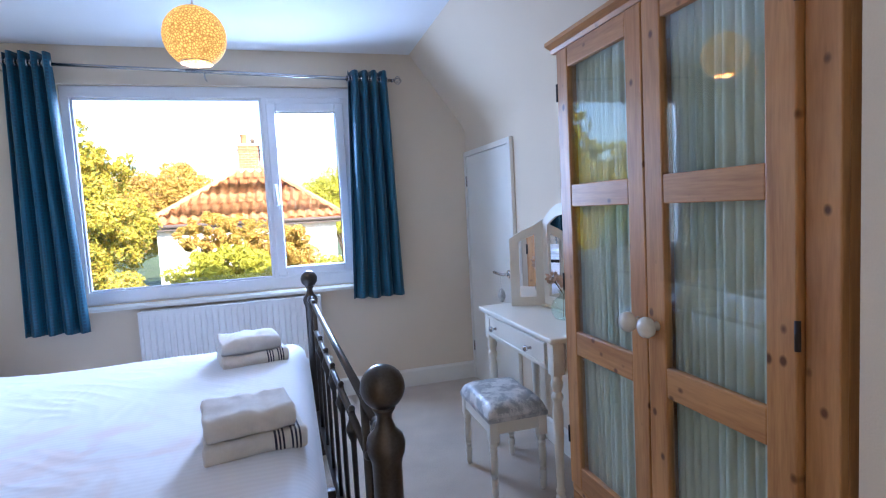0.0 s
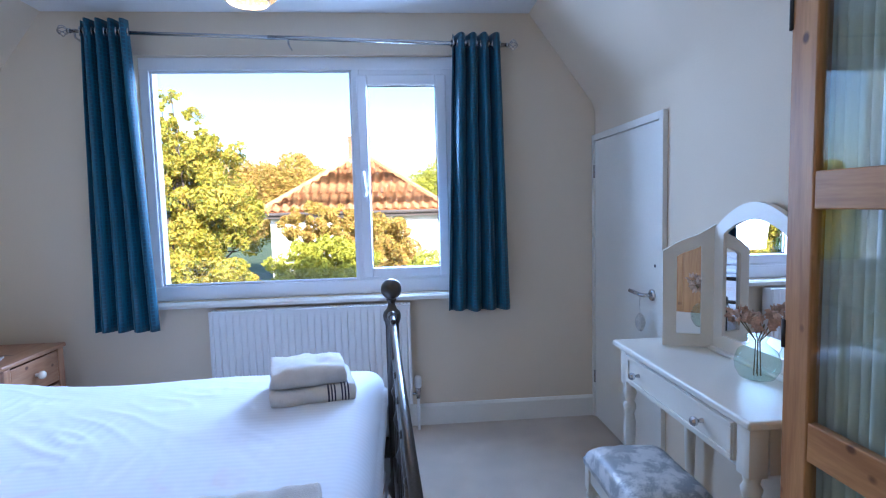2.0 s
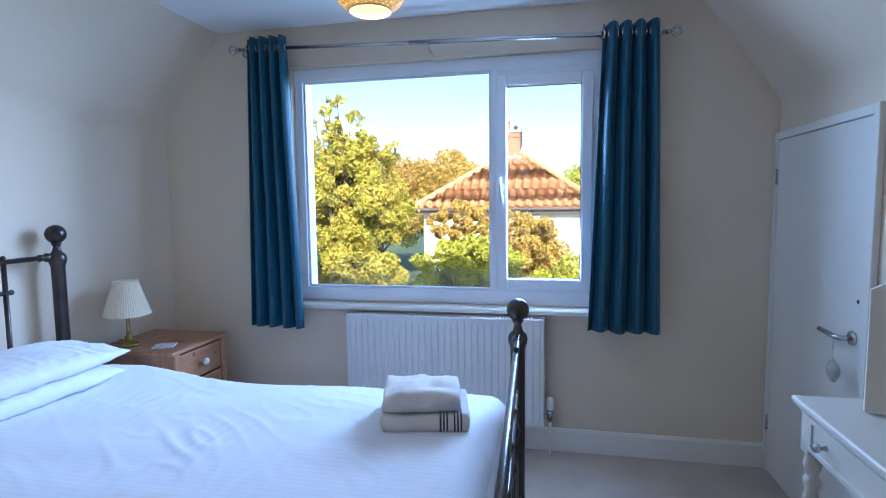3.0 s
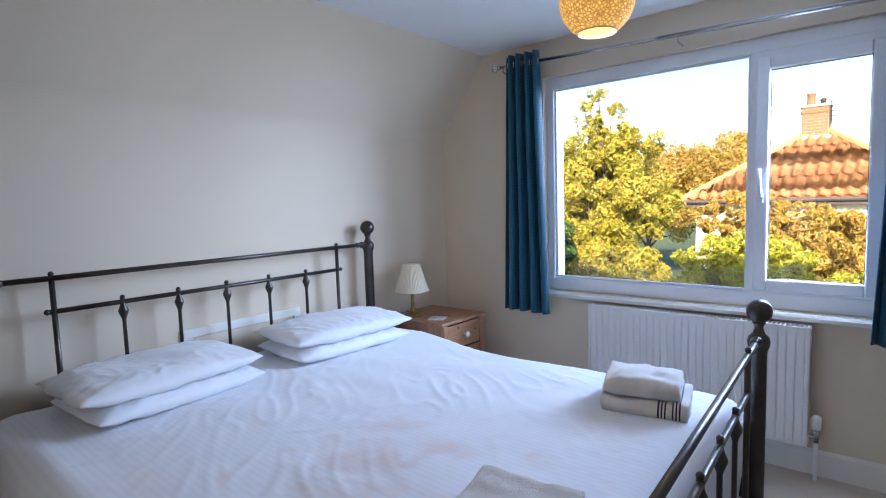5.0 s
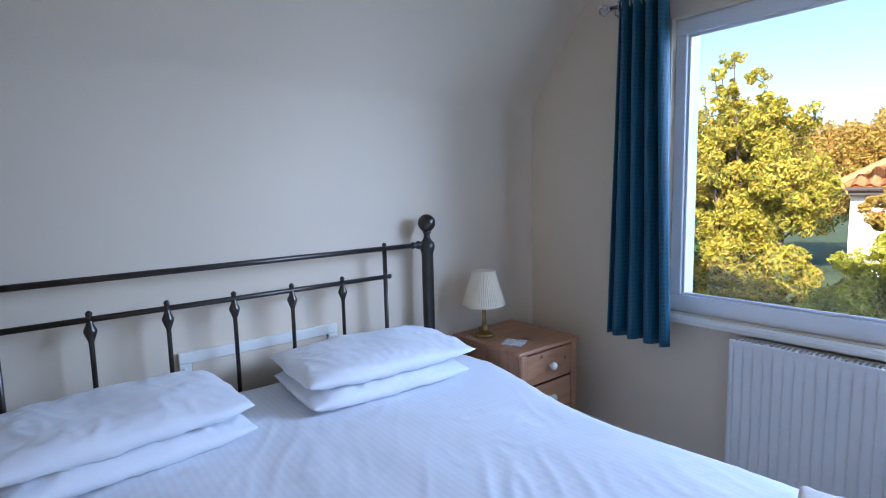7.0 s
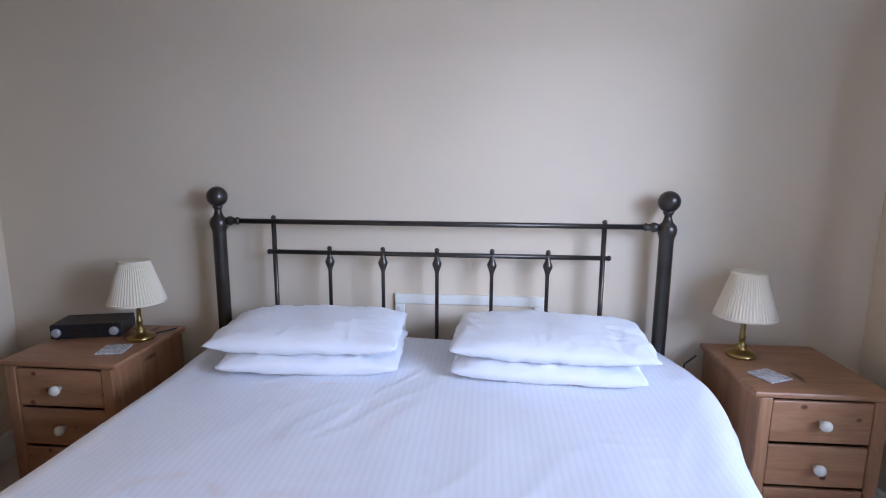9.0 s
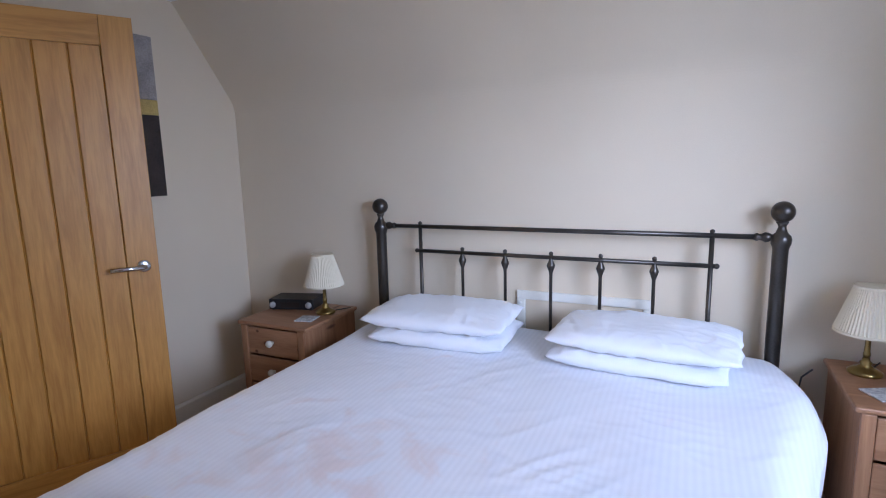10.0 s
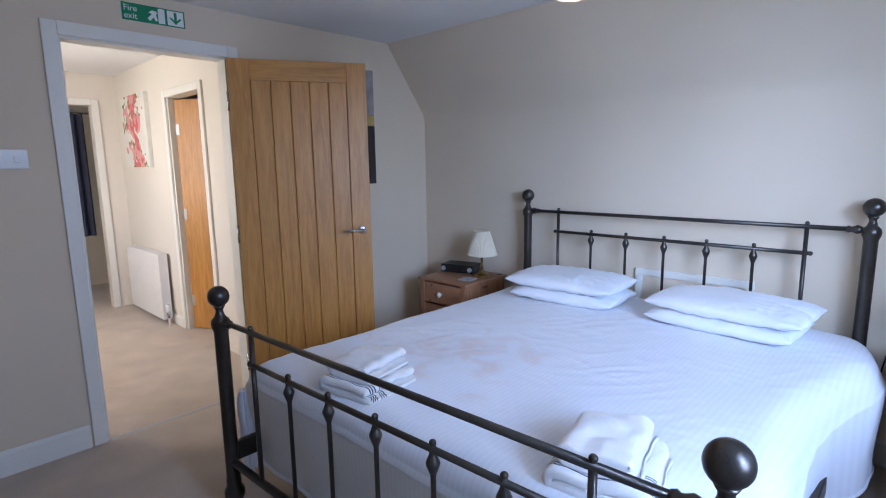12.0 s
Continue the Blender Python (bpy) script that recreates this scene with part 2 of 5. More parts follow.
M["flower"] = material("dried_flower", (0.55, 0.36, 0.24), 0.85, vary=0.25, scale=40, grain=160, bump=0.4)
M["stem"] = material("dry_stem", (0.20, 0.15, 0.07), 0.8, vary=0.2, scale=40, grain=160, bump=0.2)
M["damask"] = material("silver_damask", (0.64, 0.63, 0.60), 0.42, vary=0.1, scale=19, grain=340, bump=0.15, second=(0.30, 0.31, 0.31))
M["damask"].node_tree.nodes["Color Ramp"].color_ramp.elements[0].position = 0.47
M["damask"].node_tree.nodes["Color Ramp"].color_ramp.elements[1].position = 0.52
M["wicker"] = material("white_wicker", (0.62, 0.60, 0.55), 0.8, vary=0.2, scale=60, grain=200, bump=0.3)
M["canvas_dark"] = material("canvas_dark", (0.05, 0.035, 0.03), 0.8, vary=0.3, scale=8, grain=200, bump=0.2)
M["canvas_mid"] = material("canvas_ochre", (0.50, 0.36, 0.12), 0.8, vary=0.25, scale=8, grain=200, bump=0.2)
M["canvas_top"] = material("canvas_grey", (0.38, 0.34, 0.32), 0.8, vary=0.25, scale=8, grain=200, bump=0.2)


def flower_canvas():
    """Off-white canvas with a loose upright spray of pink and red blooms and a few green leaves."""
    m = material("flower_canvas", (0.76, 0.74, 0.66), 0.8, vary=0.05, scale=5, grain=200, bump=0.15)
    n, l = m.node_tree.nodes, m.node_tree.links
    p = n["Principled BSDF"]
    out = p.inputs["Base Color"].links[0].from_socket
    tc, sp = n.new("ShaderNodeTexCoord"), n.new("ShaderNodeSeparateXYZ")
    l.new(tc.outputs["Object"], sp.inputs[0])
    far = n.new("ShaderNodeMath")
    far.operation = "ABSOLUTE"
    l.new(sp.outputs[1], far.inputs[0])
    for scale, reach, edge, color in ((13, 0.9, 0.40, (0.16, 0.22, 0.05)), (9, 0.95, 0.37, (0.70, 0.33, 0.31)), (15, 1.1, 0.44, (0.62, 0.15, 0.15))):
        q = n.new("ShaderNodeTexNoise")
        q.inputs["Scale"].default_value, q.inputs["Detail"].default_value = scale, 1.5
        l.new(tc.outputs["Object"], q.inputs["Vector"])
        a = n.new("ShaderNodeMath")
        a.operation, a.inputs[1].default_value = "MULTIPLY_ADD", -reach
        l.new(far.outputs[0], a.inputs[0])
        l.new(q.outputs[0], a.inputs[2])
        r = n.new("ShaderNodeMapRange")
        r.inputs["From Min"].default_value, r.inputs["From Max"].default_value = edge, edge + 0.05
        l.new(a.outputs[0], r.inputs[0])
        x = n.new("ShaderNodeMix")
        x.data_type = "RGBA"
        l.new(r.outputs[0], x.inputs[0])
        l.new(out, x.inputs[6])
        x.inputs[7].default_value = (*color, 1)
        out = x.outputs[2]
    l.new(out, p.inputs["Base Color"])
    return m


M["canvas_flower"] = flower_canvas()
# even dark colour for the sheet added inside the far doorway
M["dark_void"] = material("dark_sheet", (0.03, 0.035, 0.06), 0.9, vary=0.2, scale=6, grain=120, bump=0.1)


def teal_fabric():
    m = material("teal_hex_jacquard", (0.006, 0.052, 0.092), 0.5, vary=0.1, scale=5, grain=300, bump=0.05, sheen=0.08)
    n, l = m.node_tree.nodes, m.node_tree.links
    p = n["Principled BSDF"]
    tc, v = n.new("ShaderNodeTexCoord"), n.new("ShaderNodeTexVoronoi")
    v.feature, v.inputs["Scale"].default_value, v.inputs["Randomness"].default_value = "DISTANCE_TO_EDGE", 52, 0.12
    l.new(tc.outputs["Object"], v.inputs["Vector"])
    r = n.new("ShaderNodeValToRGB")
    r.color_ramp.elements[0].position, r.color_ramp.elements[1].position = 0.05, 0.16
    r.color_ramp.elements[0].color, r.color_ramp.elements[1].color = (0.62, 0.62, 0.62, 1), (0.36, 0.36, 0.36, 1)
    l.new(v.outputs["Distance"], r.inputs[0])
    l.remove(p.inputs["Roughness"].links[0])
    l.new(r.outputs[0], p.inputs["Roughness"])
    old = p.inputs["Base Color"].links[0].from_socket
    mx = n.new("ShaderNodeMix")
    mx.data_type = "RGBA"
    inv = n.new("ShaderNodeMapRange")
    inv.inputs["From Min"].default_value, inv.inputs["From Max"].default_value = 0.20, 0.05
    l.new(v.outputs["Distance"], inv.inputs[0])
    l.new(inv.outputs[0], mx.inputs[0])
    l.new(old, mx.inputs[6])
    mx.inputs[7].default_value = (0.016, 0.105, 0.165, 1)
    l.new(mx.outputs[2], p.inputs["Base Color"])
    b = n.new("ShaderNodeBump")
    b.inputs["Strength"].default_value, b.inputs["Distance"].default_value = 0.5, 0.002
    l.new(v.outputs["Distance"], b.inputs["Height"])
    l.new(b.outputs[0], p.inputs["Normal"])
    return m


M["teal"] = teal_fabric()


def lamp_ball_material():
    """A woven ball lit from inside by its bulb."""
    m = bpy.data.materials.new("glowing_woven_ball")
    m.use_nodes = True
    n, l = m.node_tree.nodes, m.node_tree.links
    p = n["Principled BSDF"]
    tc, v, r = n.new("ShaderNodeTexCoord"), n.new("ShaderNodeTexVoronoi"), n.new("ShaderNodeValToRGB")
    v.feature, v.inputs["Scale"].default_value = "DISTANCE_TO_EDGE", 95
    l.new(tc.outputs["Object"], v.inputs["Vector"])
    r.color_ramp.elements[0].position, r.color_ramp.elements[1].position = 0.02, 0.28
    r.color_ramp.elements[0].color, r.color_ramp.elements[1].color = (0.50, 0.20, 0.03, 1), (1.0, 0.60, 0.13, 1)
    l.new(v.outputs["Distance"], r.inputs[0])
    l.new(r.outputs[0], p.inputs["Base Color"])
    l.new(r.outputs[0], p.inputs["Emission Color"])
    p.inputs["Emission Strength"].default_value = 0.27
    p.inputs["Roughness"].default_value = 0.8
    return m


M["ball"] = lamp_ball_material()
M["bulb"] = bpy.data.materials.new("glowing_bulb")
M["bulb"].use_nodes = True
M["bulb"].node_tree.nodes["Principled BSDF"].inputs["Emission Color"].default_value = (1.0, 0.7, 0.35, 1)
M["bulb"].node_tree.nodes["Principled BSDF"].inputs["Emission Strength"].default_value = 1.0
M["render_white"] = material("white_render", (0.72, 0.70, 0.66), 0.9, vary=0.1, scale=2.2, grain=30, bump=0.4)
M["pantile"] = material("clay_pantile", (0.60, 0.30, 0.115), 0.85, vary=0.22, scale=3, grain=24, bump=0.3)
M["brick"] = material("red_brick", (0.36, 0.165, 0.07), 0.9, scale=9, grain=20, bump=0.4, second=(0.24, 0.09, 0.04))
M["mortar"] = material("chimney_mortar", (0.46, 0.41, 0.33), 0.9, vary=0.15, scale=6, grain=30, bump=0.4)
M["fascia"] = material("dark_fascia", (0.08, 0.06, 0.05), 0.7, vary=0.1, scale=3, grain=40, bump=0.1)
M["grass"] = material("grass", (0.07, 0.10, 0.03), 0.95, vary=0.3, scale=0.6, grain=9, bump=0.5)
M["bark"] = material("bark", (0.09, 0.065, 0.045), 0.95, vary=0.3, scale=6, grain=60, bump=0.6)
M["leaf_gold"] = leaf_material("autumn_leaves", [(0.10, 0.14, 0.02), (0.54, 0.46, 0.035), (0.24, 0.27, 0.03), (0.74, 0.56, 0.05), (0.40, 0.38, 0.035), (0.72, 0.45, 0.07)])
M["leaf_green"] = leaf_material("hedge_leaves", [(0.26, 0.28, 0.03), (0.55, 0.51, 0.04), (0.40, 0.41, 0.035), (0.64, 0.55, 0.05)])
M["leaf_russet"] = leaf_material("russet_leaves", [(0.28, 0.25, 0.04), (0.56, 0.33, 0.08), (0.48, 0.40, 0.05), (0.60, 0.31, 0.09)])
M["leaf_dark"] = leaf_material("conifer_leaves", [(0.05, 0.11, 0.025), (0.11, 0.18, 0.03), (0.20, 0.26, 0.04)])


# ---- builders ----
def finish(ob, smooth):
    if smooth:
        for poly in ob.data.polygons:
            poly.use_smooth = True
    return ob


def part(name, bm, mat, parent=None, label="", smooth=False):
    """Links a bmesh as one mesh object under a thing or a part."""
    me = bpy.data.meshes.new(name)
    bm.normal_update()
    bm.to_mesh(me)
    bm.free()
    me.materials.append(mat)
    ob = new(name, me)
    if parent is not None:
        ob.parent = parent
    if label:
        ob["label"] = label
    return finish(ob, smooth)


def thing(name, label, category, loc=(0, 0, 0), rz=0.0, group="", kind=""):
    e = new(name)
    e.matrix_world = pose(*loc, 0, 0, rz)
    e.empty_display_size = 0.1
    return tagged(e, label, category, group, kind)


def box(x0, x1, y0, y1, z0, z1, bevel=0.0, bm=None, seg=2):
    out = bm or bmesh.new()
    b = bmesh.new() if bm else out
    vs = [b.verts.new((x, y, z)) for x in (x0, x1) for y in (y0, y1) for z in (z0, z1)]
    for f in ((0, 1, 3, 2), (4, 6, 7, 5), (0, 4, 5, 1), (2, 3, 7, 6), (0, 2, 6, 4), (1, 5, 7, 3)):
        b.faces.new([vs[i] for i in f])
    if bevel:
        bmesh.ops.bevel(b, geom=b.edges[:], offset=bevel, segments=seg, profile=0.5, affect="EDGES")
    if bm:
        merge(bm, b)
    return out


def merge(bm, other, m=None):
    """Copies another bmesh into bm."""
    table = {v: bm.verts.new(m @ v.co if m else v.co) for v in other.verts}
    for f in other.faces:
        bm.faces.new([table[v] for v in f.verts])
    other.free()
    return bm


def prism(outline, d0, d1, axis="y", bm=None, bevel=0.0):
    """An outline of (a, b) pushed from d0 to d1 along an axis."""
    b = bmesh.new()
    put = {"y": lambda a, c, d: (a, d, c), "x": lambda a, c, d: (d, a, c), "z": lambda a, c, d: (a, c, d)}[axis]
    lo = [b.verts.new(put(a, c, d0)) for a, c in outline]
    hi = [b.verts.new(put(a, c, d1)) for a, c in outline]
    k = len(outline)
    b.faces.new(lo)
    b.faces.new(hi[::-1])
    for i in range(k):
        b.faces.new([lo[i], hi[i], hi[(i + 1) % k], lo[(i + 1) % k]])
    bmesh.ops.recalc_face_normals(b, faces=b.faces[:])
    if bevel:
        bmesh.ops.bevel(b, geom=b.edges[:], offset=bevel, segments=2, profile=0.5, affect="EDGES")
    return merge(bm, b) if bm else b


def lathe(profile, seg=20, m=None, bm=None):
    """Turns (radius, height) pairs round the z axis."""
    b = bm or bmesh.new()
    rings = []
    for r, z in profile:
        ring = []
        for i in range(seg):
            a = 2 * math.pi * i / seg
            co = Vector((max(r, 0.0002) * math.cos(a), max(r, 0.0002) * math.sin(a), z))
            ring.append(b.verts.new(m @ co if m else co))
        rings.append(ring)
    for lo, hi in zip(rings, rings[1:]):
        for i in range(seg):
            b.faces.new([lo[i], lo[(i + 1) % seg], hi[(i + 1) % seg], hi[i]])
    b.faces.new(rings[0][::-1])
    b.faces.new(rings[-1])
    return b


def rod(p0, p1, r, seg=14, bm=None):
    p0, p1 = Vector(p0), Vector(p1)
    m = Matrix.Translation(p0) @ (p1 - p0).to_track_quat("Z", "Y").to_matrix().to_4x4()
    return lathe([(r, 0), (r, (p1 - p0).length)], seg, m, bm)


def tube(points, r, seg=10, bm=None):
    """A round tube along points."""
    b = bm or bmesh.new()
    pts = [Vector(p) for p in points]
    rings = []
    for i, p in enumerate(pts):
        d = (pts[min(i + 1, len(pts) - 1)] - pts[max(i - 1, 0)]).normalized()
        q = d.to_track_quat("Z", "Y")
        rad = r(i / (len(pts) - 1)) if callable(r) else r
        rings.append([b.verts.new(p + q @ Vector((rad * math.cos(2 * math.pi * k / seg), rad * math.sin(2 * math.pi * k / seg), 0))) for k in range(seg)])
    for lo, hi in zip(rings, rings[1:]):
        for k in range(seg):
            b.faces.new([lo[k], lo[(k + 1) % seg], hi[(k + 1) % seg], hi[k]])
    b.faces.new(rings[0][::-1])
    b.faces.new(rings[-1])
    return b


def ball_profile(r, zc, n=12, z_min=-1.0):
    return [(r * math.cos(a), zc + r * math.sin(a)) for a in [math.asin(z_min) + (math.pi / 2 - math.asin(z_min)) * i / n for i in range(n + 1)]]


def grid(nu, nv, fn, bm=None):
    b = bm or bmesh.new()
    vs = [[b.verts.new(fn(i / nu, j / nv)) for j in range(nv + 1)] for i in range(nu + 1)]
    for i in range(nu):
        for j in range(nv):
            b.faces.new([vs[i][j], vs[i + 1][j], vs[i + 1][j + 1], vs[i][j + 1]])
    return b


def structure(name, bm, mat, label="", category="wall"):
    return tagged(part(name, bm, mat), label, category, "", "structure")


# ---- the room: x from the bed's head, y from the door wall, z up ----
WEST, EAST, NORTH, CEIL, KNEE = -0.085, 3.16, 3.64, 2.262, 1.760
TOPW, TOPE = 0.285, 2.79
WX0, WX1, WZ0, WZ1 = 0.720, 2.390, 0.755, 2.045
DX0, DX1, DZ = 1.485, 2.279, 2.012
SOUTH2 = -3.0

structure("floor", box(-0.4, 3.6, SOUTH2 - 1.6, NORTH + 0.3, -0.2, 0.0), M["carpet"], "beige cut-pile carpet through bedroom and landing", "floor")

b = bmesh.new()
for x0, x1, z0, z1 in ((-0.4, WX0, -0.2, 2.6), (WX1, 3.6, -0.2, 2.6), (WX0, WX1, -0.2, WZ0), (WX0, WX1, WZ1, 2.6)):
    box(x0, x1, NORTH, NORTH + 0.26, z0, z1, bm=b)
structure("wall_north", b, M["wall"], "greige painted gable wall round the window")
structure("wall_west", box(-0.4, WEST, -0.1, NORTH, -0.2, KNEE - 0.055), M["wall"], "greige painted knee wall behind the bed")
structure("wall_east", box(EAST, 3.6, 0.0, NORTH, -0.2, KNEE - 0.055), M["wall"], "greige painted knee wall with a cupboard door")


def cove(x, top_x, r=0.10, steps=8):
    """The rounded plaster bend from an upright wall into the slope above it."""
    d = Vector((top_x - x, CEIL - KNEE)).normalized()
    a, c = Vector((x, KNEE - r * 0.55)), Vector((x, KNEE)) + d * r * 0.55
    k = Vector((x, KNEE))
    return [tuple(a * (1 - t) ** 2 + k * 2 * t * (1 - t) + c * t * t) for t in [i / steps for i in range(steps + 1)]]


structure("slope_west", prism(cove(WEST, TOPW) + [(TOPW, CEIL), (TOPW, CEIL + 0.3), (-0.4, CEIL + 0.3), (-0.4, KNEE - 0.055)], -0.1, NORTH, "y"), M["wall"], "sloping greige ceiling above the bed", "ceiling")
structure("slope_east", prism(cove(EAST, TOPE) + [(TOPE, CEIL), (TOPE, CEIL + 0.3), (3.6, CEIL + 0.3), (3.6, KNEE - 0.055)], 0.0, NORTH, "y"), M["wall"], "sloping greige ceiling over the dressing table", "ceiling")
structure("ceiling", box(TOPW, TOPE, 0.0, NORTH, CEIL, CEIL + 0.3), M["ceiling"], "flat white painted ceiling", "ceiling")

b = bmesh.new()
for x0, x1, z0, z1 in ((WEST, DX0, 0, CEIL + 0.3), (DX1, 2.82, 0, CEIL + 0.3), (DX0, DX1, DZ, CEIL + 0.3)):
    box(x0, x1, -0.1, 0.0, z0, z1, bm=b)
structure("wall_south", b, M["wall"], "greige painted wall with the open doorway")
structure("wall_corner", box(2.82, 3.6, -0.1, 0.74, 0, KNEE + 0.8), M["wall"], "boxed-in greige wall corner beside the wardrobe")


def skirting(name, run, h=0.120, d=0.016):
    """A skirting board along one wall: (x0, y0) to (x1, y1), with its inner side to the room."""
    (x0, y0), (x1, y1), (nx, ny) = run
    length = math.hypot(x1 - x0, y1 - y0)
    b = prism([(0, 0), (d, 0), (d, h - 0.014), (d * 0.45, h), (0, h)], 0, length, "y")
    ux, uy = (x1 - x0) / length, (y1 - y0) / length
    m = Matrix(((nx, ux, 0, x0), (ny, uy, 0, y0), (0, 0, 1, 0), (0, 0, 0, 1)))
    b.transform(m)
    bmesh.ops.recalc_face_normals(b, faces=b.faces[:])
    return structure(name, b, M["gloss_white"], "white gloss skirting board along the carpet", "skirting board")


skirting("baseboard", ((WEST + 0.02, NORTH), (EAST - 0.02, NORTH), (0, -1)))
skirting("baseboard", ((WEST, 0.02), (WEST, NORTH - 0.02), (1, 0)))
skirting("baseboard", ((EAST, 0.76), (EAST, 2.82), (-1, 0)))
skirting("baseboard", ((WEST + 0.02, 0), (DX0 - 0.07, 0), (0, 1)))
skirting("baseboard", ((DX1 + 0.07, 0), (2.81, 0), (0, 1)))


def door_trim(x0, x1, z1, y, d, name="trim", w=0.062, mat="gloss_white"):
    """An architrave round a doorway in a wall along x."""
    b = bmesh.new()
    box(x0 - w, x0, y, y + d, 0, z1 + w, 0.004, b)
    box(x1, x1 + w, y, y + d, 0, z1 + w, 0.004, b)
    box(x0 + 0.0005, x1 - 0.0005, y, y + d, z1, z1 + w, 0.004, b)
    return structure(name, b, M[mat], "white gloss architrave round the doorway", "door frame")


door_trim(DX0, DX1, DZ, 0.001, 0.018)
b = bmesh.new()
box(DX0 - 0.02, DX0 + 0.012, -0.103, 0.0, 0, DZ, 0.002, b)
box(DX1 - 0.012, DX1 + 0.02, -0.103, 0.0, 0, DZ, 0.002, b)
box(DX0 + 0.013, DX1 - 0.013, -0.103, 0.0, DZ - 0.012, DZ + 0.02, 0.002, b)
structure("trim", b, M["gloss_white"], "white gloss door lining", "door frame")
structure("trim", prism([(-0.02, 0.0), (0.02, 0.0), (0.0, 0.006)], DX0 + 0.013, DX1 - 0.013, "x"), M["grey_dial"], "worn threshold strip between two carpets", "threshold strip")

# ---- landing beyond the doorway ----
HW = 1.24
b = bmesh.new()
for y0, y1, z0, z1 in ((-1.0, -0.1, 0, 2.6), (SOUTH2 - 0.3, -1.66, 0, 2.6), (-1.66, -1.0, 1.965, 2.6)):
    box(HW - 0.1, HW, y0, y1, z0, z1, bm=b)
structure("wall_landing_west", b, M["hall_wall"], "cream landing wall with a doorway, radiator and picture")
b = bmesh.new()
for x0, x1, z0, z1 in ((HW - 0.1, 1.46, 0, 2.6), (2.2, 3.3, 0, 2.6), (1.46, 2.2, 2.0, 2.6)):
    box(x0, x1, SOUTH2 - 0.1, SOUTH2, z0, z1, bm=b)
structure("wall_landing_south", b, M["hall_wall"], "cream landing wall with a far doorway")
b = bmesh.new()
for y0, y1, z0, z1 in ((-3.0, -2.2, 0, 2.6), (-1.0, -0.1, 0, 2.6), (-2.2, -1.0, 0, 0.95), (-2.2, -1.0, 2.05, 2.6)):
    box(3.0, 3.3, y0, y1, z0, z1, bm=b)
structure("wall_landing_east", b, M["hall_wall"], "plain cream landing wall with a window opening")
structure("ceiling_landing", box(-0.4, 3.3, SOUTH2 - 1.6, -0.1, 2.3, 2.6), M["ceiling"], "white landing ceiling", "ceiling")
b = bmesh.new()
box(HW - 1.2, HW - 1.1, -2.2, -0.1, 0, 2.4, bm=b)
box(HW - 1.2, HW - 0.1, -2.3, -2.2, 0, 2.4, bm=b)
structure("wall_side_room", b, M["hall_wall"], "plain walls of the room off the landing")
b = bmesh.new()
box(0.9, 3.0, SOUTH2 - 1.5, SOUTH2 - 1.4, 0, 2.4, bm=b)
box(0.9, 1.0, SOUTH2 - 1.4, SOUTH2 - 0.1, 0, 2.4, bm=b)
box(2.9, 3.0, SOUTH2 - 1.4, SOUTH2 - 0.1, 0, 2.4, bm=b)
structure("wall_far_room", b, M["hall_wall"], "plain walls of the far room")
door_trim(1.46, 2.2, 2.0, SOUTH2 + 0.001, 0.018)
b = bmesh.new()
for y0, y1, z0, z1 in ((-1.0, -0.94, 0, 2.025), (-1.72, -1.66, 0, 2.025), (-1.6595, -1.0005, 1.965, 2.025)):
    box(HW + 0.001, HW + 0.018, y0, y1, z0, z1, 0.004, b)
box(HW - 0.1, HW, -1.66, -1.64, 0, 1.965, 0.002, b)
structure("trim", b, M["gloss_white"], "white gloss architrave on the landing", "door frame")
b = prism([(0, 0), (0.016, 0), (0.016, 0.08), (0.007, 0.095), (0, 0.095)], SOUTH2 + 0.02, -1.73, "y")
b.transform(Matrix.Translation((HW, 0, 0)))
structure("baseboard", b, M["gloss_white"], "white gloss skirting on the landing", "skirting board")


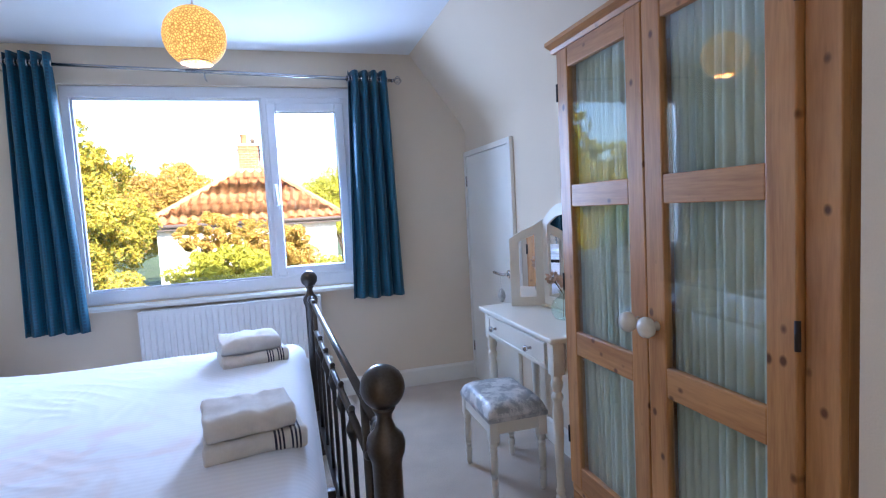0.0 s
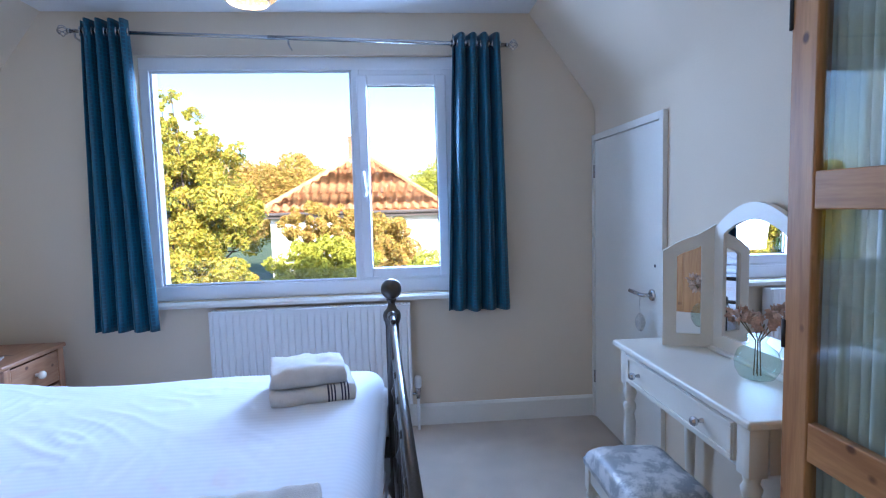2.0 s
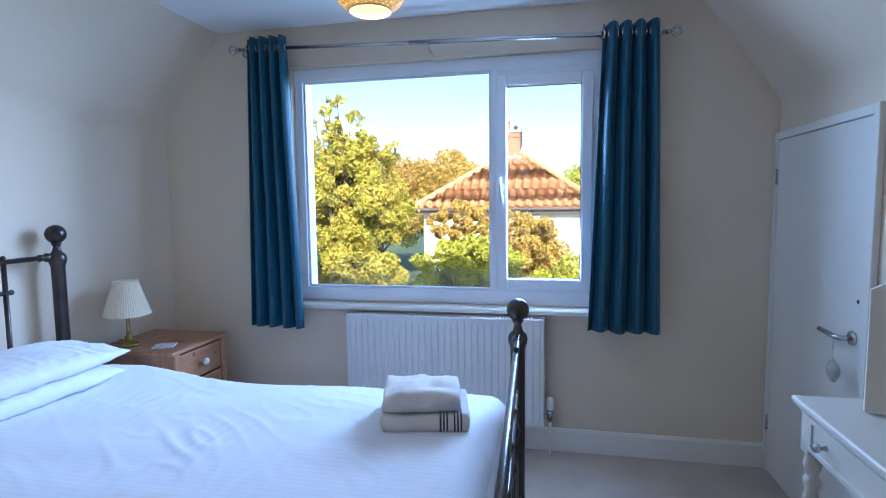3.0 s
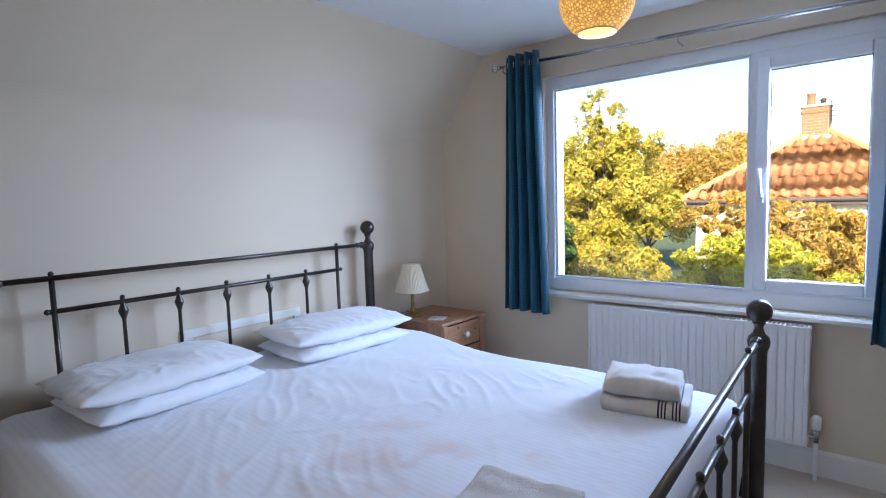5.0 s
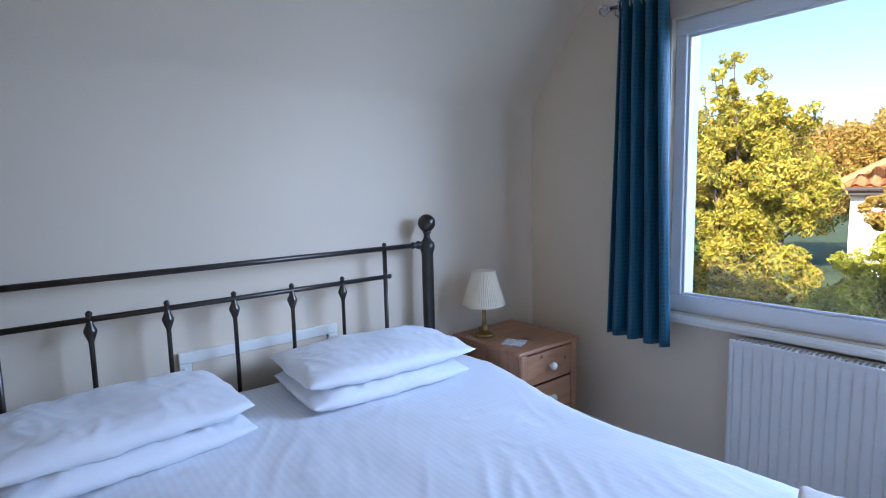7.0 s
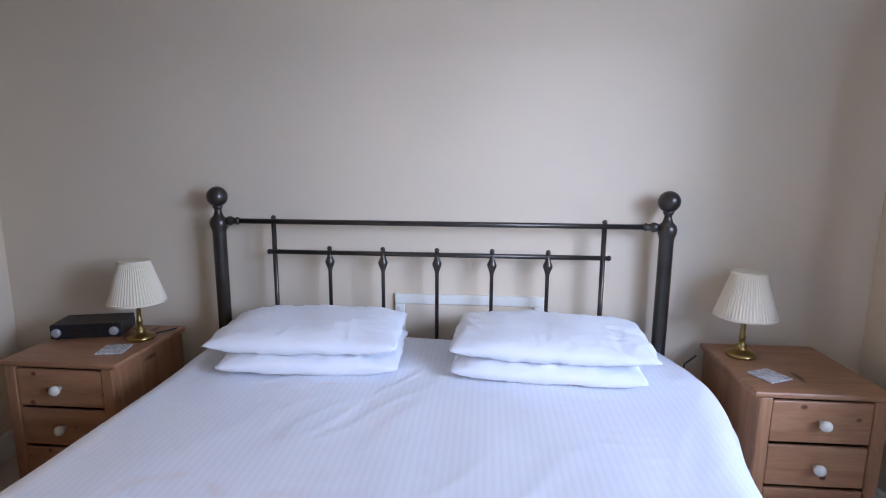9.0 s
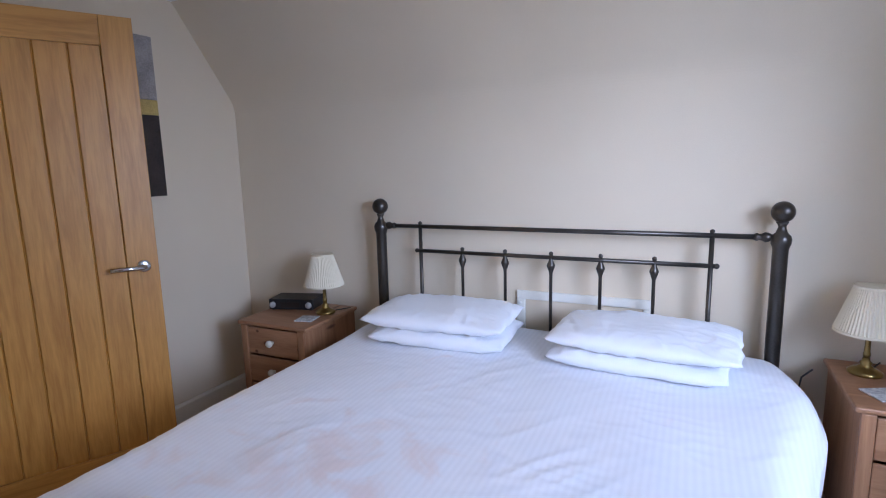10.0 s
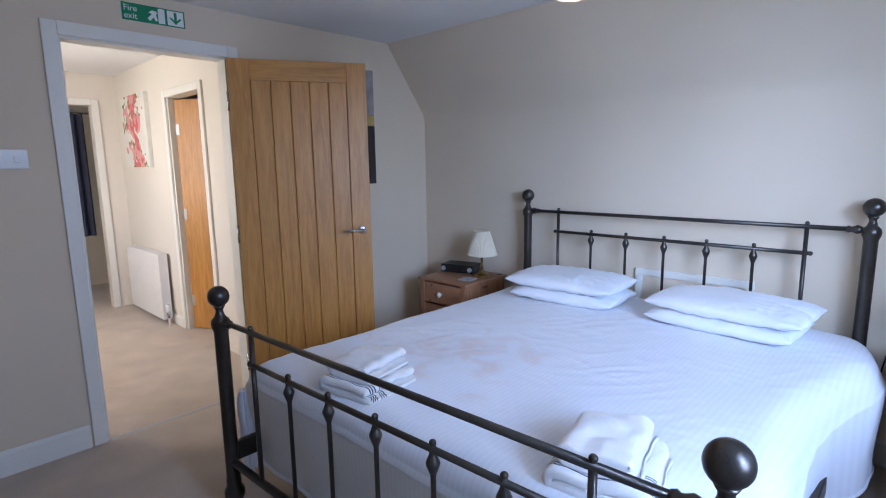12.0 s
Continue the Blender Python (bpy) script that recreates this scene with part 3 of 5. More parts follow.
def window():
    w = thing("window_1", "white upvc window, fixed pane and side casement", "window", (0, 0, 0), 0, "", "structure")
    y0, y1 = NORTH + 0.035, NORTH + 0.10
    gx0, gx1, gz0, gz1 = 0.782, 1.806, 0.846, 1.964
    sx0, sx1, sz0, sz1 = 1.902, 2.274, 0.899, 1.892
    b = bmesh.new()
    q = 0.012
    box(WX0, WX1, y0, y1, WZ0, gz0 - q, 0.006, b)
    box(WX0, WX1, y0, y1, gz1 + q, WZ1, 0.006, b)
    box(WX0, gx0 - q, y0 + 0.001, y1, gz0 - q - 0.006, gz1 + q + 0.006, 0.006, b)
    box(sx1 + 0.035, WX1, y0 + 0.001, y1, gz0 - q - 0.006, gz1 + q + 0.006, 0.006, b)
    box(gx1 + q, sx0 - 0.040, y0 + 0.001, y1, gz0 - q - 0.006, gz1 + q + 0.006, 0.006, b)
    box(sx0 - 0.041, sx1 + 0.036, y0 + 0.003, y1 - 0.003, sz1 + 0.050, gz1 + q + 0.003, 0, b)
    box(sx0 - 0.041, sx1 + 0.036, y0 + 0.003, y1 - 0.003, gz0 - q - 0.003, sz0 - 0.050, 0, b)
    for r in ((gx0 - q, gx0, gz0 - q, gz1 + q), (gx1, gx1 + q, gz0 - q, gz1 + q), (gx0, gx1, gz0 - q, gz0), (gx0, gx1, gz1, gz1 + q)):
        box(r[0], r[1], y0 + 0.014, y0 + 0.027, r[2], r[3], 0.004, b)
    part("window_frame", b, M["upvc"], w)
    b = bmesh.new()
    g = 0.056
    cx0, cx1, cz0, cz1 = sx0 - g, sx1 + g, sz0 - g, sz1 + g
    for r in ((cx0, cx0 + g, cz0, cz1), (cx1 - g, cx1, cz0, cz1), (cx0 + g, cx1 - g, cz0, cz0 + g), (cx0 + g, cx1 - g, cz1 - g, cz1)):
        box(r[0], r[1], y0 - 0.014, y0 + 0.045, r[2], r[3], 0.007, b)
    part("casement", b, M["upvc"], w)
    b = bmesh.new()
    for r in ((sx0 - 0.003, sx0 + 0.003, sz0, sz1), (sx1 - 0.003, sx1 + 0.003, sz0, sz1), (sx0, sx1, sz0 - 0.003, sz0 + 0.003), (sx0, sx1, sz1 - 0.003, sz1 + 0.003)):
        box(r[0], r[1], y0 + 0.020, y0 + 0.027, r[2], r[3], 0, b)
    part("gasket", b, M["hinge"], w, "thin dark rubber glazing seal")
    for x0, x1, z0, z1 in ((gx0 - 0.01, gx1 + 0.01, gz0 - 0.01, gz1 + 0.01), (sx0 - 0.012, sx1 + 0.012, sz0 - 0.012, sz1 + 0.012)):
        p = part("pane", box(x0, x1, y0 + 0.028, y0 + 0.032, z0, z1), M["glass"], w, "clear window glass")
        p.visible_shadow = False
    hx = sx0 - 0.028
    h = part("window_handle", tube([(hx, y0 - 0.018, 1.30), (hx, y0 - 0.035, 1.31), (hx - 0.002, y0 - 0.042, 1.36), (hx - 0.006, y0 - 0.036, 1.43)], 0.008), M["upvc"], w, "white casement handle", True)
    part("handle_plate", box(hx - 0.010, hx + 0.010, y0 - 0.020, y0 - 0.014, 1.27, 1.34, 0.002), M["upvc"], h)
    b = prism([(NORTH - 0.045, WZ0 - 0.030), (NORTH + 0.06, WZ0 - 0.030), (NORTH + 0.06, WZ0 - 0.002), (NORTH - 0.040, WZ0 - 0.002), (NORTH - 0.047, WZ0 - 0.012)], WX0 + 0.002, WX1 - 0.002, "x")
    part("window_sill", b, M["gloss_white"], w, "white painted sill board")
    return w


window()


# ---- bed ----
YD, YW, XH, XF = 1.044, 2.821, 0.0, 2.045
SKEW = -0.038


def bed_frame():
    bed = thing("bed_frame", "dark gunmetal metal bed frame with ball finials", "bed", (0, 0, 0))

    def post(x, y, top):
        prof = [(0.030, 0.0), (0.034, 0.012), (0.034, 0.03), (0.027, 0.045), (0.040, 0.075), (0.040, 0.095), (0.028, 0.12), (0.030, 0.14), (0.027, 0.16), (0.027, top - 0.145), (0.029, top - 0.135), (0.034, top - 0.122), (0.036, top - 0.105), (0.032, top - 0.090), (0.020, top - 0.078), (0.014, top - 0.060), (0.014, top - 0.052), (0.019, top - 0.044), (0.022, top - 0.038)]
        p = part("post", lathe(prof, 22, Matrix.Translation((x, y, 0))), M["bed_metal"], bed, "", True)
        part("ball_finial", lathe(ball_profile(0.041, top, 14), 24, Matrix.Translation((x, y, 0))), M["bed_metal"], p, "", True)
        return p

    def end(x, top, z_bottom, skew=0.0):
        """One end of the bed; skew: how far it turns out of square for each metre along it."""
        upper, lower = top - 0.098, top - 0.222

        def at(y, z):
            return (x + skew * (y - (YD + YW) / 2), y, z)

        for y in (YD, YW):
            post(at(y, 0)[0], y, top)
        b = rod(at(YD + 0.02, upper), at(YW - 0.02, upper), 0.0105)
        for y, s in ((YD, 1), (YW, -1)):
            q = (Matrix.Translation(at(y + s * 0.03, upper)) @ Vector((0, s, 0)).to_track_quat("Z", "Y").to_matrix().to_4x4())
            lathe([(0.012, 0), (0.018, 0.012), (0.020, 0.022), (0.014, 0.034), (0.012, 0.042), (0.016, 0.050), (0.012, 0.06)], 14, q, b)
        part("top_rail", b, M["bed_metal"], bed, "", True)
        y0, y1 = 1.275, 2.587
        b = rod(at(y0 - 0.02, lower), at(y1 + 0.02, lower), 0.0095)
        for y in (y0 - 0.022, y1 + 0.022):
            lathe(ball_profile(0.011, 0, 8), 12, Matrix.Translation(at(y, lower)), b)
        part("lower_rail", b, M["bed_metal"], bed, "", True)
        part("bottom_rail", rod(at(YD + 0.02, z_bottom), at(YW - 0.02, z_bottom), 0.016), M["bed_metal"], bed, "", True)
        for y in (y0, y1):
            b = rod(at(y, z_bottom), at(y, upper + 0.006), 0.0095)
            lathe(ball_profile(0.010, upper + 0.016, 8), 12, Matrix.Translation(at(y, 0)), b)
            part("upright", b, M["bed_metal"], bed, "", True)
        for i in range(5):
            t = lower
            m = Matrix.Translation(at(1.503 + i * 0.2185, 0))
            b = lathe([(0.0075, z_bottom), (0.0075, t - 0.075), (0.009, t - 0.068), (0.012, t - 0.06), (0.019, t - 0.040), (0.019, t - 0.034), (0.012, t - 0.018), (0.0095, t - 0.010), (0.009, t + 0.012)], 14, m)
            lathe(ball_profile(0.010, t + 0.018, 8), 12, m, b)
            part("spindle", b, M["bed_metal"], bed, "", True)

    end(XH, 1.184, 0.34)
    end(XF, 0.908, 0.22, SKEW)
    for y, x in ((YD, XF + 0.034), (YW, XF - 0.034)):
        part("side_rail", box(XH + 0.025, x - 0.025, y - 0.012, y + 0.012, 0.22, 0.30, 0.004), M["bed_metal"], bed)
    part("centre_rail", box(XH + 0.02, XF - 0.02, 1.915, 1.945, 0.2, 0.27, 0.004), M["bed_metal"], bed)
    for i in range(12):
        x = 0.14 + i * 0.155
        part("slat", box(x, x + 0.065, YD + 0.012, YW - 0.012, 0.272, 0.286, 0.003), M["ply"], bed, "wooden bed slat")
    return bed


bed_frame()
tagged(part("mattress", box(0.06, 1.91, YD + 0.06, YW - 0.06, 0.288, 0.560, 0.06, None, 4), M["mattress"], None, "", True), "thick pale mattress hidden under the white duvet", "mattress")


def fold(s, flat, r):
    """Arc length s beyond the flat part to (sideways, down) over a rounded edge."""
    if s <= flat:
        return s, 0.0
    a = (s - flat) / r
    if a < math.pi / 2:
        return flat + r * math.sin(a), r * (1 - math.cos(a))
    return flat + r + 0.012 * math.sin((s - flat) * 9), r + (s - flat - r * math.pi / 2)


def duvet():
    yc, half_y, half_x, xc = (YD + YW) / 2, 0.80, 0.86, 1.02
    def f(u, v):
        su, sv = u * 2.36 - 0.99, (v - 0.5) * 2.72
        ox, dx = fold(abs(su), half_x, 0.09)
        oy, dy = fold(abs(sv), half_y, 0.12)
        if su < 0:
            ox, dx = abs(su), 0.0
        x = xc + math.copysign(ox, su)
        y = yc + math.copysign(oy, sv)
        d = (dx ** 3 + dy ** 3) ** (1 / 3)
        z = 0.622 - d
        q = Vector((x * 1.0, y * 1.0, 0))
        z += 0.014 * noise.noise(q * 1.6) + 0.005 * noise.noise(Vector((x * 2.5 + y * 3.0, y * 5.5 - x * 2, 4)))
        ridge = 1 - abs(noise.noise(Vector((x * 3.2 - y * 2.2, (x + y * 1.4) * 7.5, 9))))
        z += 0.005 * max(0, ridge - 0.80) / 0.20 * max(0.0, 0.3 + noise.noise(q * 2.3 + Vector((7, 0, 0))))
        crease = 1 - abs(noise.noise(Vector((x * 13 + y * 4, y * 4 - x * 9, 21))))
        z += 0.0028 * max(0, crease - 0.84) / 0.16 * max(0.0, 0.2 + noise.noise(q * 3.1 + Vector((2, 9, 0))))
        rumple = 1 - abs(noise.noise(Vector((x * 24 - y * 7, y * 19 + x * 5, 33))))
        z += 0.0022 * max(0, rumple - 0.80) / 0.20 * max(0.0, noise.noise(q * 2.0 + Vector((5, 3, 1))) + 0.1)
        z -= 0.030 * math.exp(-((y - YW) ** 2) / 0.05) * 0.3
        if sv > 0:
            # fuller beside the pillows, drawn in towards the foot
            side = min(1.0, max(0.0, (sv - 0.45) / 0.4))
            y += side * (0.075 * math.exp(-((x - 0.30) / 0.32) ** 2) - 0.05 * math.exp(-((x - 1.05) / 0.38) ** 2))
        elif dx > 0.0:
            # the corner by the door bulges over the post
            y -= 0.05 * min(1.0, dx * 6) * min(1.0, dy * 6)
        if d > 0.1:
            w = 0.022 * noise.noise(Vector((x * 5.5, y * 5.5, 2))) * min(1, d * 4)
            y += math.copysign(w + 0.02 * d, sv) if dy > 0.05 else 0
            x += (0.5 * w - 0.004 if dx > 0.05 and su > 0 else 0)
        return x, y, z
    t = thing("duvet", "white cotton duvet with faint woven stripes and faint pinkish patches", "duvet")
    ob = part("cover", grid(230, 280, f), M["linen"], t, "", True)
    s = ob.modifiers.new("thick", "SOLIDIFY")
    s.thickness, s.offset = 0.02, -1
    for edge in ([f(i / 60, 0) for i in range(61)], [f(i / 60, 1) for i in range(61)], [f(1, i / 60) for i in range(61)]):
        part("hem", tube(edge, 0.008, 8), M["linen"], t, "", True)
    return t


duvet()


def pillow(name_label, loc, rz, w, d, h, seed, tilt=0):
    """A soft pillow: plump middle, thin seam, pulled corners."""
    def f(side):
        def g(u, v):
            a, c = u * 2 - 1, v * 2 - 1
            ex = (1 - abs(a) ** 2.6) * (1 - abs(c) ** 2.6)
            z = side * h / 2 * max(0.0, ex) ** 0.46
            pull = 1 - 0.07 * (1 - abs(a) ** 2) + 0.03 * noise.noise(Vector((a * 2, c * 3, seed))) * abs(a) ** 4
            pully = 1 - 0.13 * (1 - abs(c) ** 2) - 0.03 * abs(a) ** 6 + 0.03 * noise.noise(Vector((a * 3, c * 2, seed + 9))) * abs(c) ** 4
            x, y = c * d / 2 * pully, a * w / 2 * pull
            n1 = noise.noise(Vector((x * 7 + seed, y * 7, side * 3)))
            n2 = 1 - abs(noise.noise(Vector((x * 9 - y * 6 + seed, y * 16, side * 5 + seed))))
            edge = max(abs(a), abs(c)) ** 2
            n3 = 1 - abs(noise.noise(Vector((x * 22 + seed, y * 9 + x * 12, seed + side))))
            z += (0.009 * n1 + 0.008 * max(0, n2 - 0.7) * 3 * (0.15 + edge) * side + 0.005 * max(0, n3 - 0.75) * 4 * (0.2 + edge) * side) * (1 - max(abs(a), abs(c)) ** 10)
            return x, y, z
        return g
    b = grid(72, 56, f(1))
    b2 = grid(72, 56, f(-1))
    bmesh.ops.reverse_faces(b2, faces=b2.faces[:])
    merge(b, b2)
    bmesh.ops.remove_doubles(b, verts=b.verts[:], dist=0.0006)
    ob = part("pillow", b, M["pillow"], None, "", True)
    ob.matrix_world = pose(*loc, 0, tilt, rz)
    return tagged(ob, name_label, "pillow", "pillows on the bed")


pillow("white cotton pillow lying under another on the duvet", (0.265, 1.535, 0.658), 4, 0.61, 0.41, 0.095, 3)
pillow("white cotton pillow with loose open end, stacked on top", (0.255, 1.515, 0.727), 3, 0.645, 0.42, 0.105, 11)
pillow("white cotton pillow lying under another on the duvet", (0.265, 2.345, 0.658), -4, 0.62, 0.41, 0.095, 23)
pillow("white cotton pillow with loose open end, stacked on top", (0.255, 2.362, 0.727), -4, 0.665, 0.42, 0.105, 31)


def striped_towelling():
    """White towelling with narrow navy stripes woven across one end."""
    m = material("striped_towelling", (0.80, 0.77, 0.73), 0.95, vary=0.06, scale=30, grain=380, bump=0.9, sheen=0.4)
    n, l = m.node_tree.nodes, m.node_tree.links
    p = n["Principled BSDF"]
    old = p.inputs["Base Color"].links[0].from_socket
    tc, sx, r, mx = n.new("ShaderNodeTexCoord"), n.new("ShaderNodeSeparateXYZ"), n.new("ShaderNodeValToRGB"), n.new("ShaderNodeMix")
    l.new(tc.outputs["Object"], sx.inputs[0])
    mr = n.new("ShaderNodeMapRange")
    mr.inputs["From Min"].default_value, mr.inputs["From Max"].default_value = 0.0, 0.14
    l.new(sx.outputs[0], mr.inputs[0])
    l.new(mr.outputs[0], r.inputs[0])
    r.color_ramp.interpolation = "CONSTANT"
    e = r.color_ramp.elements
    e[0].position, e[0].color = 0.0, (0, 0, 0, 1)
    e[1].position, e[1].color = 0.30, (1, 1, 1, 1)
    for k, q in enumerate((0.34, 0.375, 0.41, 0.445, 0.48, 0.60, 0.635, 0.67, 0.705, 0.74, 0.775)):
        x = e.new(q)
        x.color = (0, 0, 0, 1) if k % 2 == 0 else (1, 1, 1, 1)
    e.new(0.81).color = (0, 0, 0, 1)
    mx.data_type = "RGBA"
    l.new(r.outputs[0], mx.inputs[0])
    l.new(old, mx.inputs[6])
    mx.inputs[7].default_value = (0.03, 0.035, 0.07, 1)
    l.new(mx.outputs[2], p.inputs["Base Color"])
    return m


M["towel_striped"] = striped_towelling()


def towel(label, loc, rz, w, d, h, seed, stripe=False, group="", roll=0.0):
    """A towel folded over on itself: two thick layers joined by a round fold on one side."""
    def outline(gap):
        r, t = h / 2, h / 2 - gap
        mid = [(d / 2 - r * 0.5 - (d - r * 1.5) * k / 8, h - t / 2) for k in range(9)]
        arc = [(-d / 2 + r - (r - t / 2) * math.sin(a), h / 2 + (r - t / 2) * math.cos(a)) for a in [math.pi * k / 8 for k in range(1, 8)]]
        low = [(y + 0.012 * (k == 8), t / 2) for k, (y, z) in enumerate(reversed(mid))]
        path = mid + arc + low
        left, right = [], []
        for k, (y, z) in enumerate(path):
            y0, z0 = path[max(0, k - 1)]
            y1, z1 = path[min(len(path) - 1, k + 1)]
            g = math.hypot(y1 - y0, z1 - z0)
            ny, nz = (z1 - z0) / g * t / 2, -(y1 - y0) / g * t / 2
            left.append(((y + ny, z + nz), (y, z)))
            right.append(((y - ny, z - nz), (y, z)))
        def cap(k, s):
            (y, z), tt = path[k], t / 2
            return [((y + tt * math.sin(a), z + s * tt * math.cos(a)), (y, z)) for a in (math.pi * 0.3, math.pi * 0.5, math.pi * 0.7)]
        return left + cap(-1, 1) + right[::-1] + cap(0, -1)
    ring = outline(0.002)
    stations = [(-1.0, 0.35), (-0.985, 0.75), (-0.95, 1.0)] + [(-0.9 + 0.12 * k, 1.0) for k in range(16)] + [(0.95, 1.0), (0.985, 0.75), (1.0, 0.35)]
    b = bmesh.new()
    rows = []
    for a, k in stations:
        row = []
        for (y, z), (my, mz) in ring:
            yy, zz = my + (y - my) * k, mz + (z - mz) * k
            c = yy / (d / 2)
            q = Vector((a * 1.6 + seed, c * 1.6, seed * 2))
            lift = zz / h
            zz += lift * (0.014 * noise.noise(q) + 0.004 * noise.noise(q * 5) + roll * (0.5 - abs(a)) - roll * 0.8 * math.exp(-((a - 0.25) / 0.16) ** 2))
            yy += 0.010 * noise.noise(Vector((a * 1.8, z * 30, seed))) + 0.010 * lift * noise.noise(Vector((a * 2.5, 3, seed)))
            xx = a * w / 2 * (1 + 0.05 * noise.noise(Vector((c * 2, zz * 25, seed + 4))))
            row.append(b.verts.new((xx, yy, max(0.0, zz))))
        rows.append(row)
    n = len(ring)
    for r0, r1 in zip(rows, rows[1:]):
        for k in range(n):
            b.faces.new((r0[k], r1[k], r1[(k + 1) % n], r0[(k + 1) % n]))
    half = len(ring)
    m = (half - 6) // 2
    for r in (rows[0], rows[-1]):
        for k in range(m - 1):
            b.faces.new((r[k], r[k + 1], r[half - 3 - k - 2], r[half - 3 - k - 1]))
    bmesh.ops.recalc_face_normals(b, faces=b.faces[:])
    t = thing("towel", label, "towel", loc, rz, group)
    part("folded_cloth", b, M["towel_striped" if stripe else "towel"], t, "", True)
    for x in (-w / 2 + 0.004, w / 2 - 0.004):
        part("selvedge", tube([(x, -d / 2 + h * 0.6 + (d - h) * k / 10, h * 0.5 + 0.001 * math.sin(k)) for k in range(11)], 0.0025, 6), M["towel"], t)
    return t


G = "towels at the foot of the bed"
towel("white bath towel with navy stripes, folded on the duvet", (1.745, 2.485, 0.616), 12, 0.265, 0.25, 0.056, 1, True, G)
towel("small white towel bunched on the bath towel", (1.735, 2.475, 0.668), 12, 0.235, 0.19, 0.066, 2, False, G, 0.008)
towel("white bath towel with navy stripes, folded on the duvet", (1.805, 1.600, 0.616), 8, 0.25, 0.235, 0.054, 3, True, G)
towel("small white towel bunched on the bath towel", (1.795, 1.590, 0.668), 10, 0.225, 0.185, 0.064, 4, False, G, 0.008)


# ---- wardrobe ----
def wardrobe():
    X, X1, Y0, Y1, Z0, Z1 = 2.88, 3.15, 0.815, 1.802, 0.0, 1.742
    w = thing("wardrobe", "honey pine wardrobe with two glazed doors", "wardrobe", (0, 0, 0))
    part("side_panel", box(X + 0.022, X1, Y0, Y0 + 0.022, 0.06, Z1, 0.002), M["pine"], w)
    part("side_panel", box(X + 0.022, X1, Y1 - 0.022, Y1, 0.06, Z1, 0.002), M["pine"], w)
    part("back_panel", box(X1 - 0.012, X1, Y0 + 0.023, Y1 - 0.023, 0.06, Z1), M["pine"], w)
    part("top_board", box(X + 0.03, X1 - 0.013, Y0 + 0.023, Y1 - 0.023, Z1 - 0.02, Z1 - 0.001), M["pine_y"], w)
    part("floor_board", box(X + 0.03, X1 - 0.013, Y0 + 0.023, Y1 - 0.023, 0.170, 0.188), M["pine_y"], w)
    for y0, y1 in ((Y0, Y0 + 0.070), (Y1 - 0.014, Y1)):
        part("stile", box(X, X + 0.022, y0, y1, 0.06, Z1, 0.003), M["pine"], w)
    part("top_rail", box(X + 0.001, X + 0.022, Y0 + 0.071, Y1 - 0.015, Z1 - 0.016, Z1, 0.002), M["pine_y"], w)
    part("mid_rail", box(X - 0.012, X + 0.022, Y0 + 0.071, Y1 - 0.015, 0.168, 0.196, 0.008), M["pine_y"], w)
    part("plinth", box(X - 0.006, X1, Y0 - 0.006, Y1 + 0.006, 0.0, 0.062, 0.006), M["pine_y"], w)
    b = prism([(X - 0.035, Z1 + 0.026), (X - 0.035, Z1 + 0.038), (X1, Z1 + 0.038), (X1, Z1 + 0.001), (X - 0.008, Z1 + 0.001), (X - 0.014, Z1 + 0.014)], Y0 - 0.03, Y1 + 0.03, "y")
    part("cornice", b, M["pine_y"], w, "moulded pine cornice")
    dr = part("drawer", box(X - 0.010, X + 0.021, Y0 + 0.072, Y1 - 0.016, 0.068, 0.164, 0.004), M["pine_y"], w, "pine drawer front")
    for y in (Y0 + 0.25, Y1 - 0.25):
        part("knob", lathe([(0.010, 0), (0.008, 0.012), (0.019, 0.022), (0.021, 0.032), (0.015, 0.040), (0.004, 0.043)], 18, Matrix.Translation((X - 0.010, y, 0.116)) @ pose(0, 0, 0, 0, -90, 0)), M["cream_knob"], dr, "cream ceramic knob", True)
    mid = 1.333
    for (y0, y1), hinge_at, knob_at in (((Y0 + 0.073, mid - 0.002), Y0 + 0.073, mid - 0.040), ((mid + 0.002, Y1 - 0.015), Y1 - 0.015, mid + 0.040)):
        z0, z1, s = 0.200, Z1 - 0.004, 0.070
        rails = (z0, z0 + 0.080), (0.690, 0.772), (1.205, 1.280), (z1 - 0.066, z1)
        b = bmesh.new()
        box(X - 0.016, X + 0.008, y0, y0 + s, z0, z1, 0.004, b)
        box(X - 0.016, X + 0.008, y1 - s, y1, z0, z1, 0.004, b)
        d = part("door", b, M["pine"], w, "pine door with three glass panes")
        for r0, r1 in rails:
            part("rail", box(X - 0.0145, X + 0.007, y0 + s + 0.0005, y1 - s - 0.0005, r0, r1, 0.003), M["pine_y"], d)
        for (a0, a1), (b0, b1) in zip(rails, rails[1:]):
            p = part("pane", box(X - 0.006, X - 0.003, y0 + s - 0.004, y1 - s + 0.004, a1 - 0.004, b0 + 0.004), M["cab_glass"], d, "clear glass pane")
            p.visible_shadow = False
        part("knob", lathe([(0.013, 0), (0.009, 0.010), (0.012, 0.016), (0.026, 0.024), (0.029, 0.035), (0.026, 0.046), (0.012, 0.053), (0.002, 0.055)], 22, Matrix.Translation((X - 0.016, knob_at, 0.878)) @ pose(0, 0, 0, 0, -90, 0)), M["cream_knob"], d, "round cream ceramic knob", True)
        for z in (0.38, 0.94, 1.60):
            part("hinge", rod((X - 0.014, hinge_at, z - 0.03), (X - 0.014, hinge_at, z + 0.03), 0.006, 10), M["hinge"], d, "dark iron hinge", True)
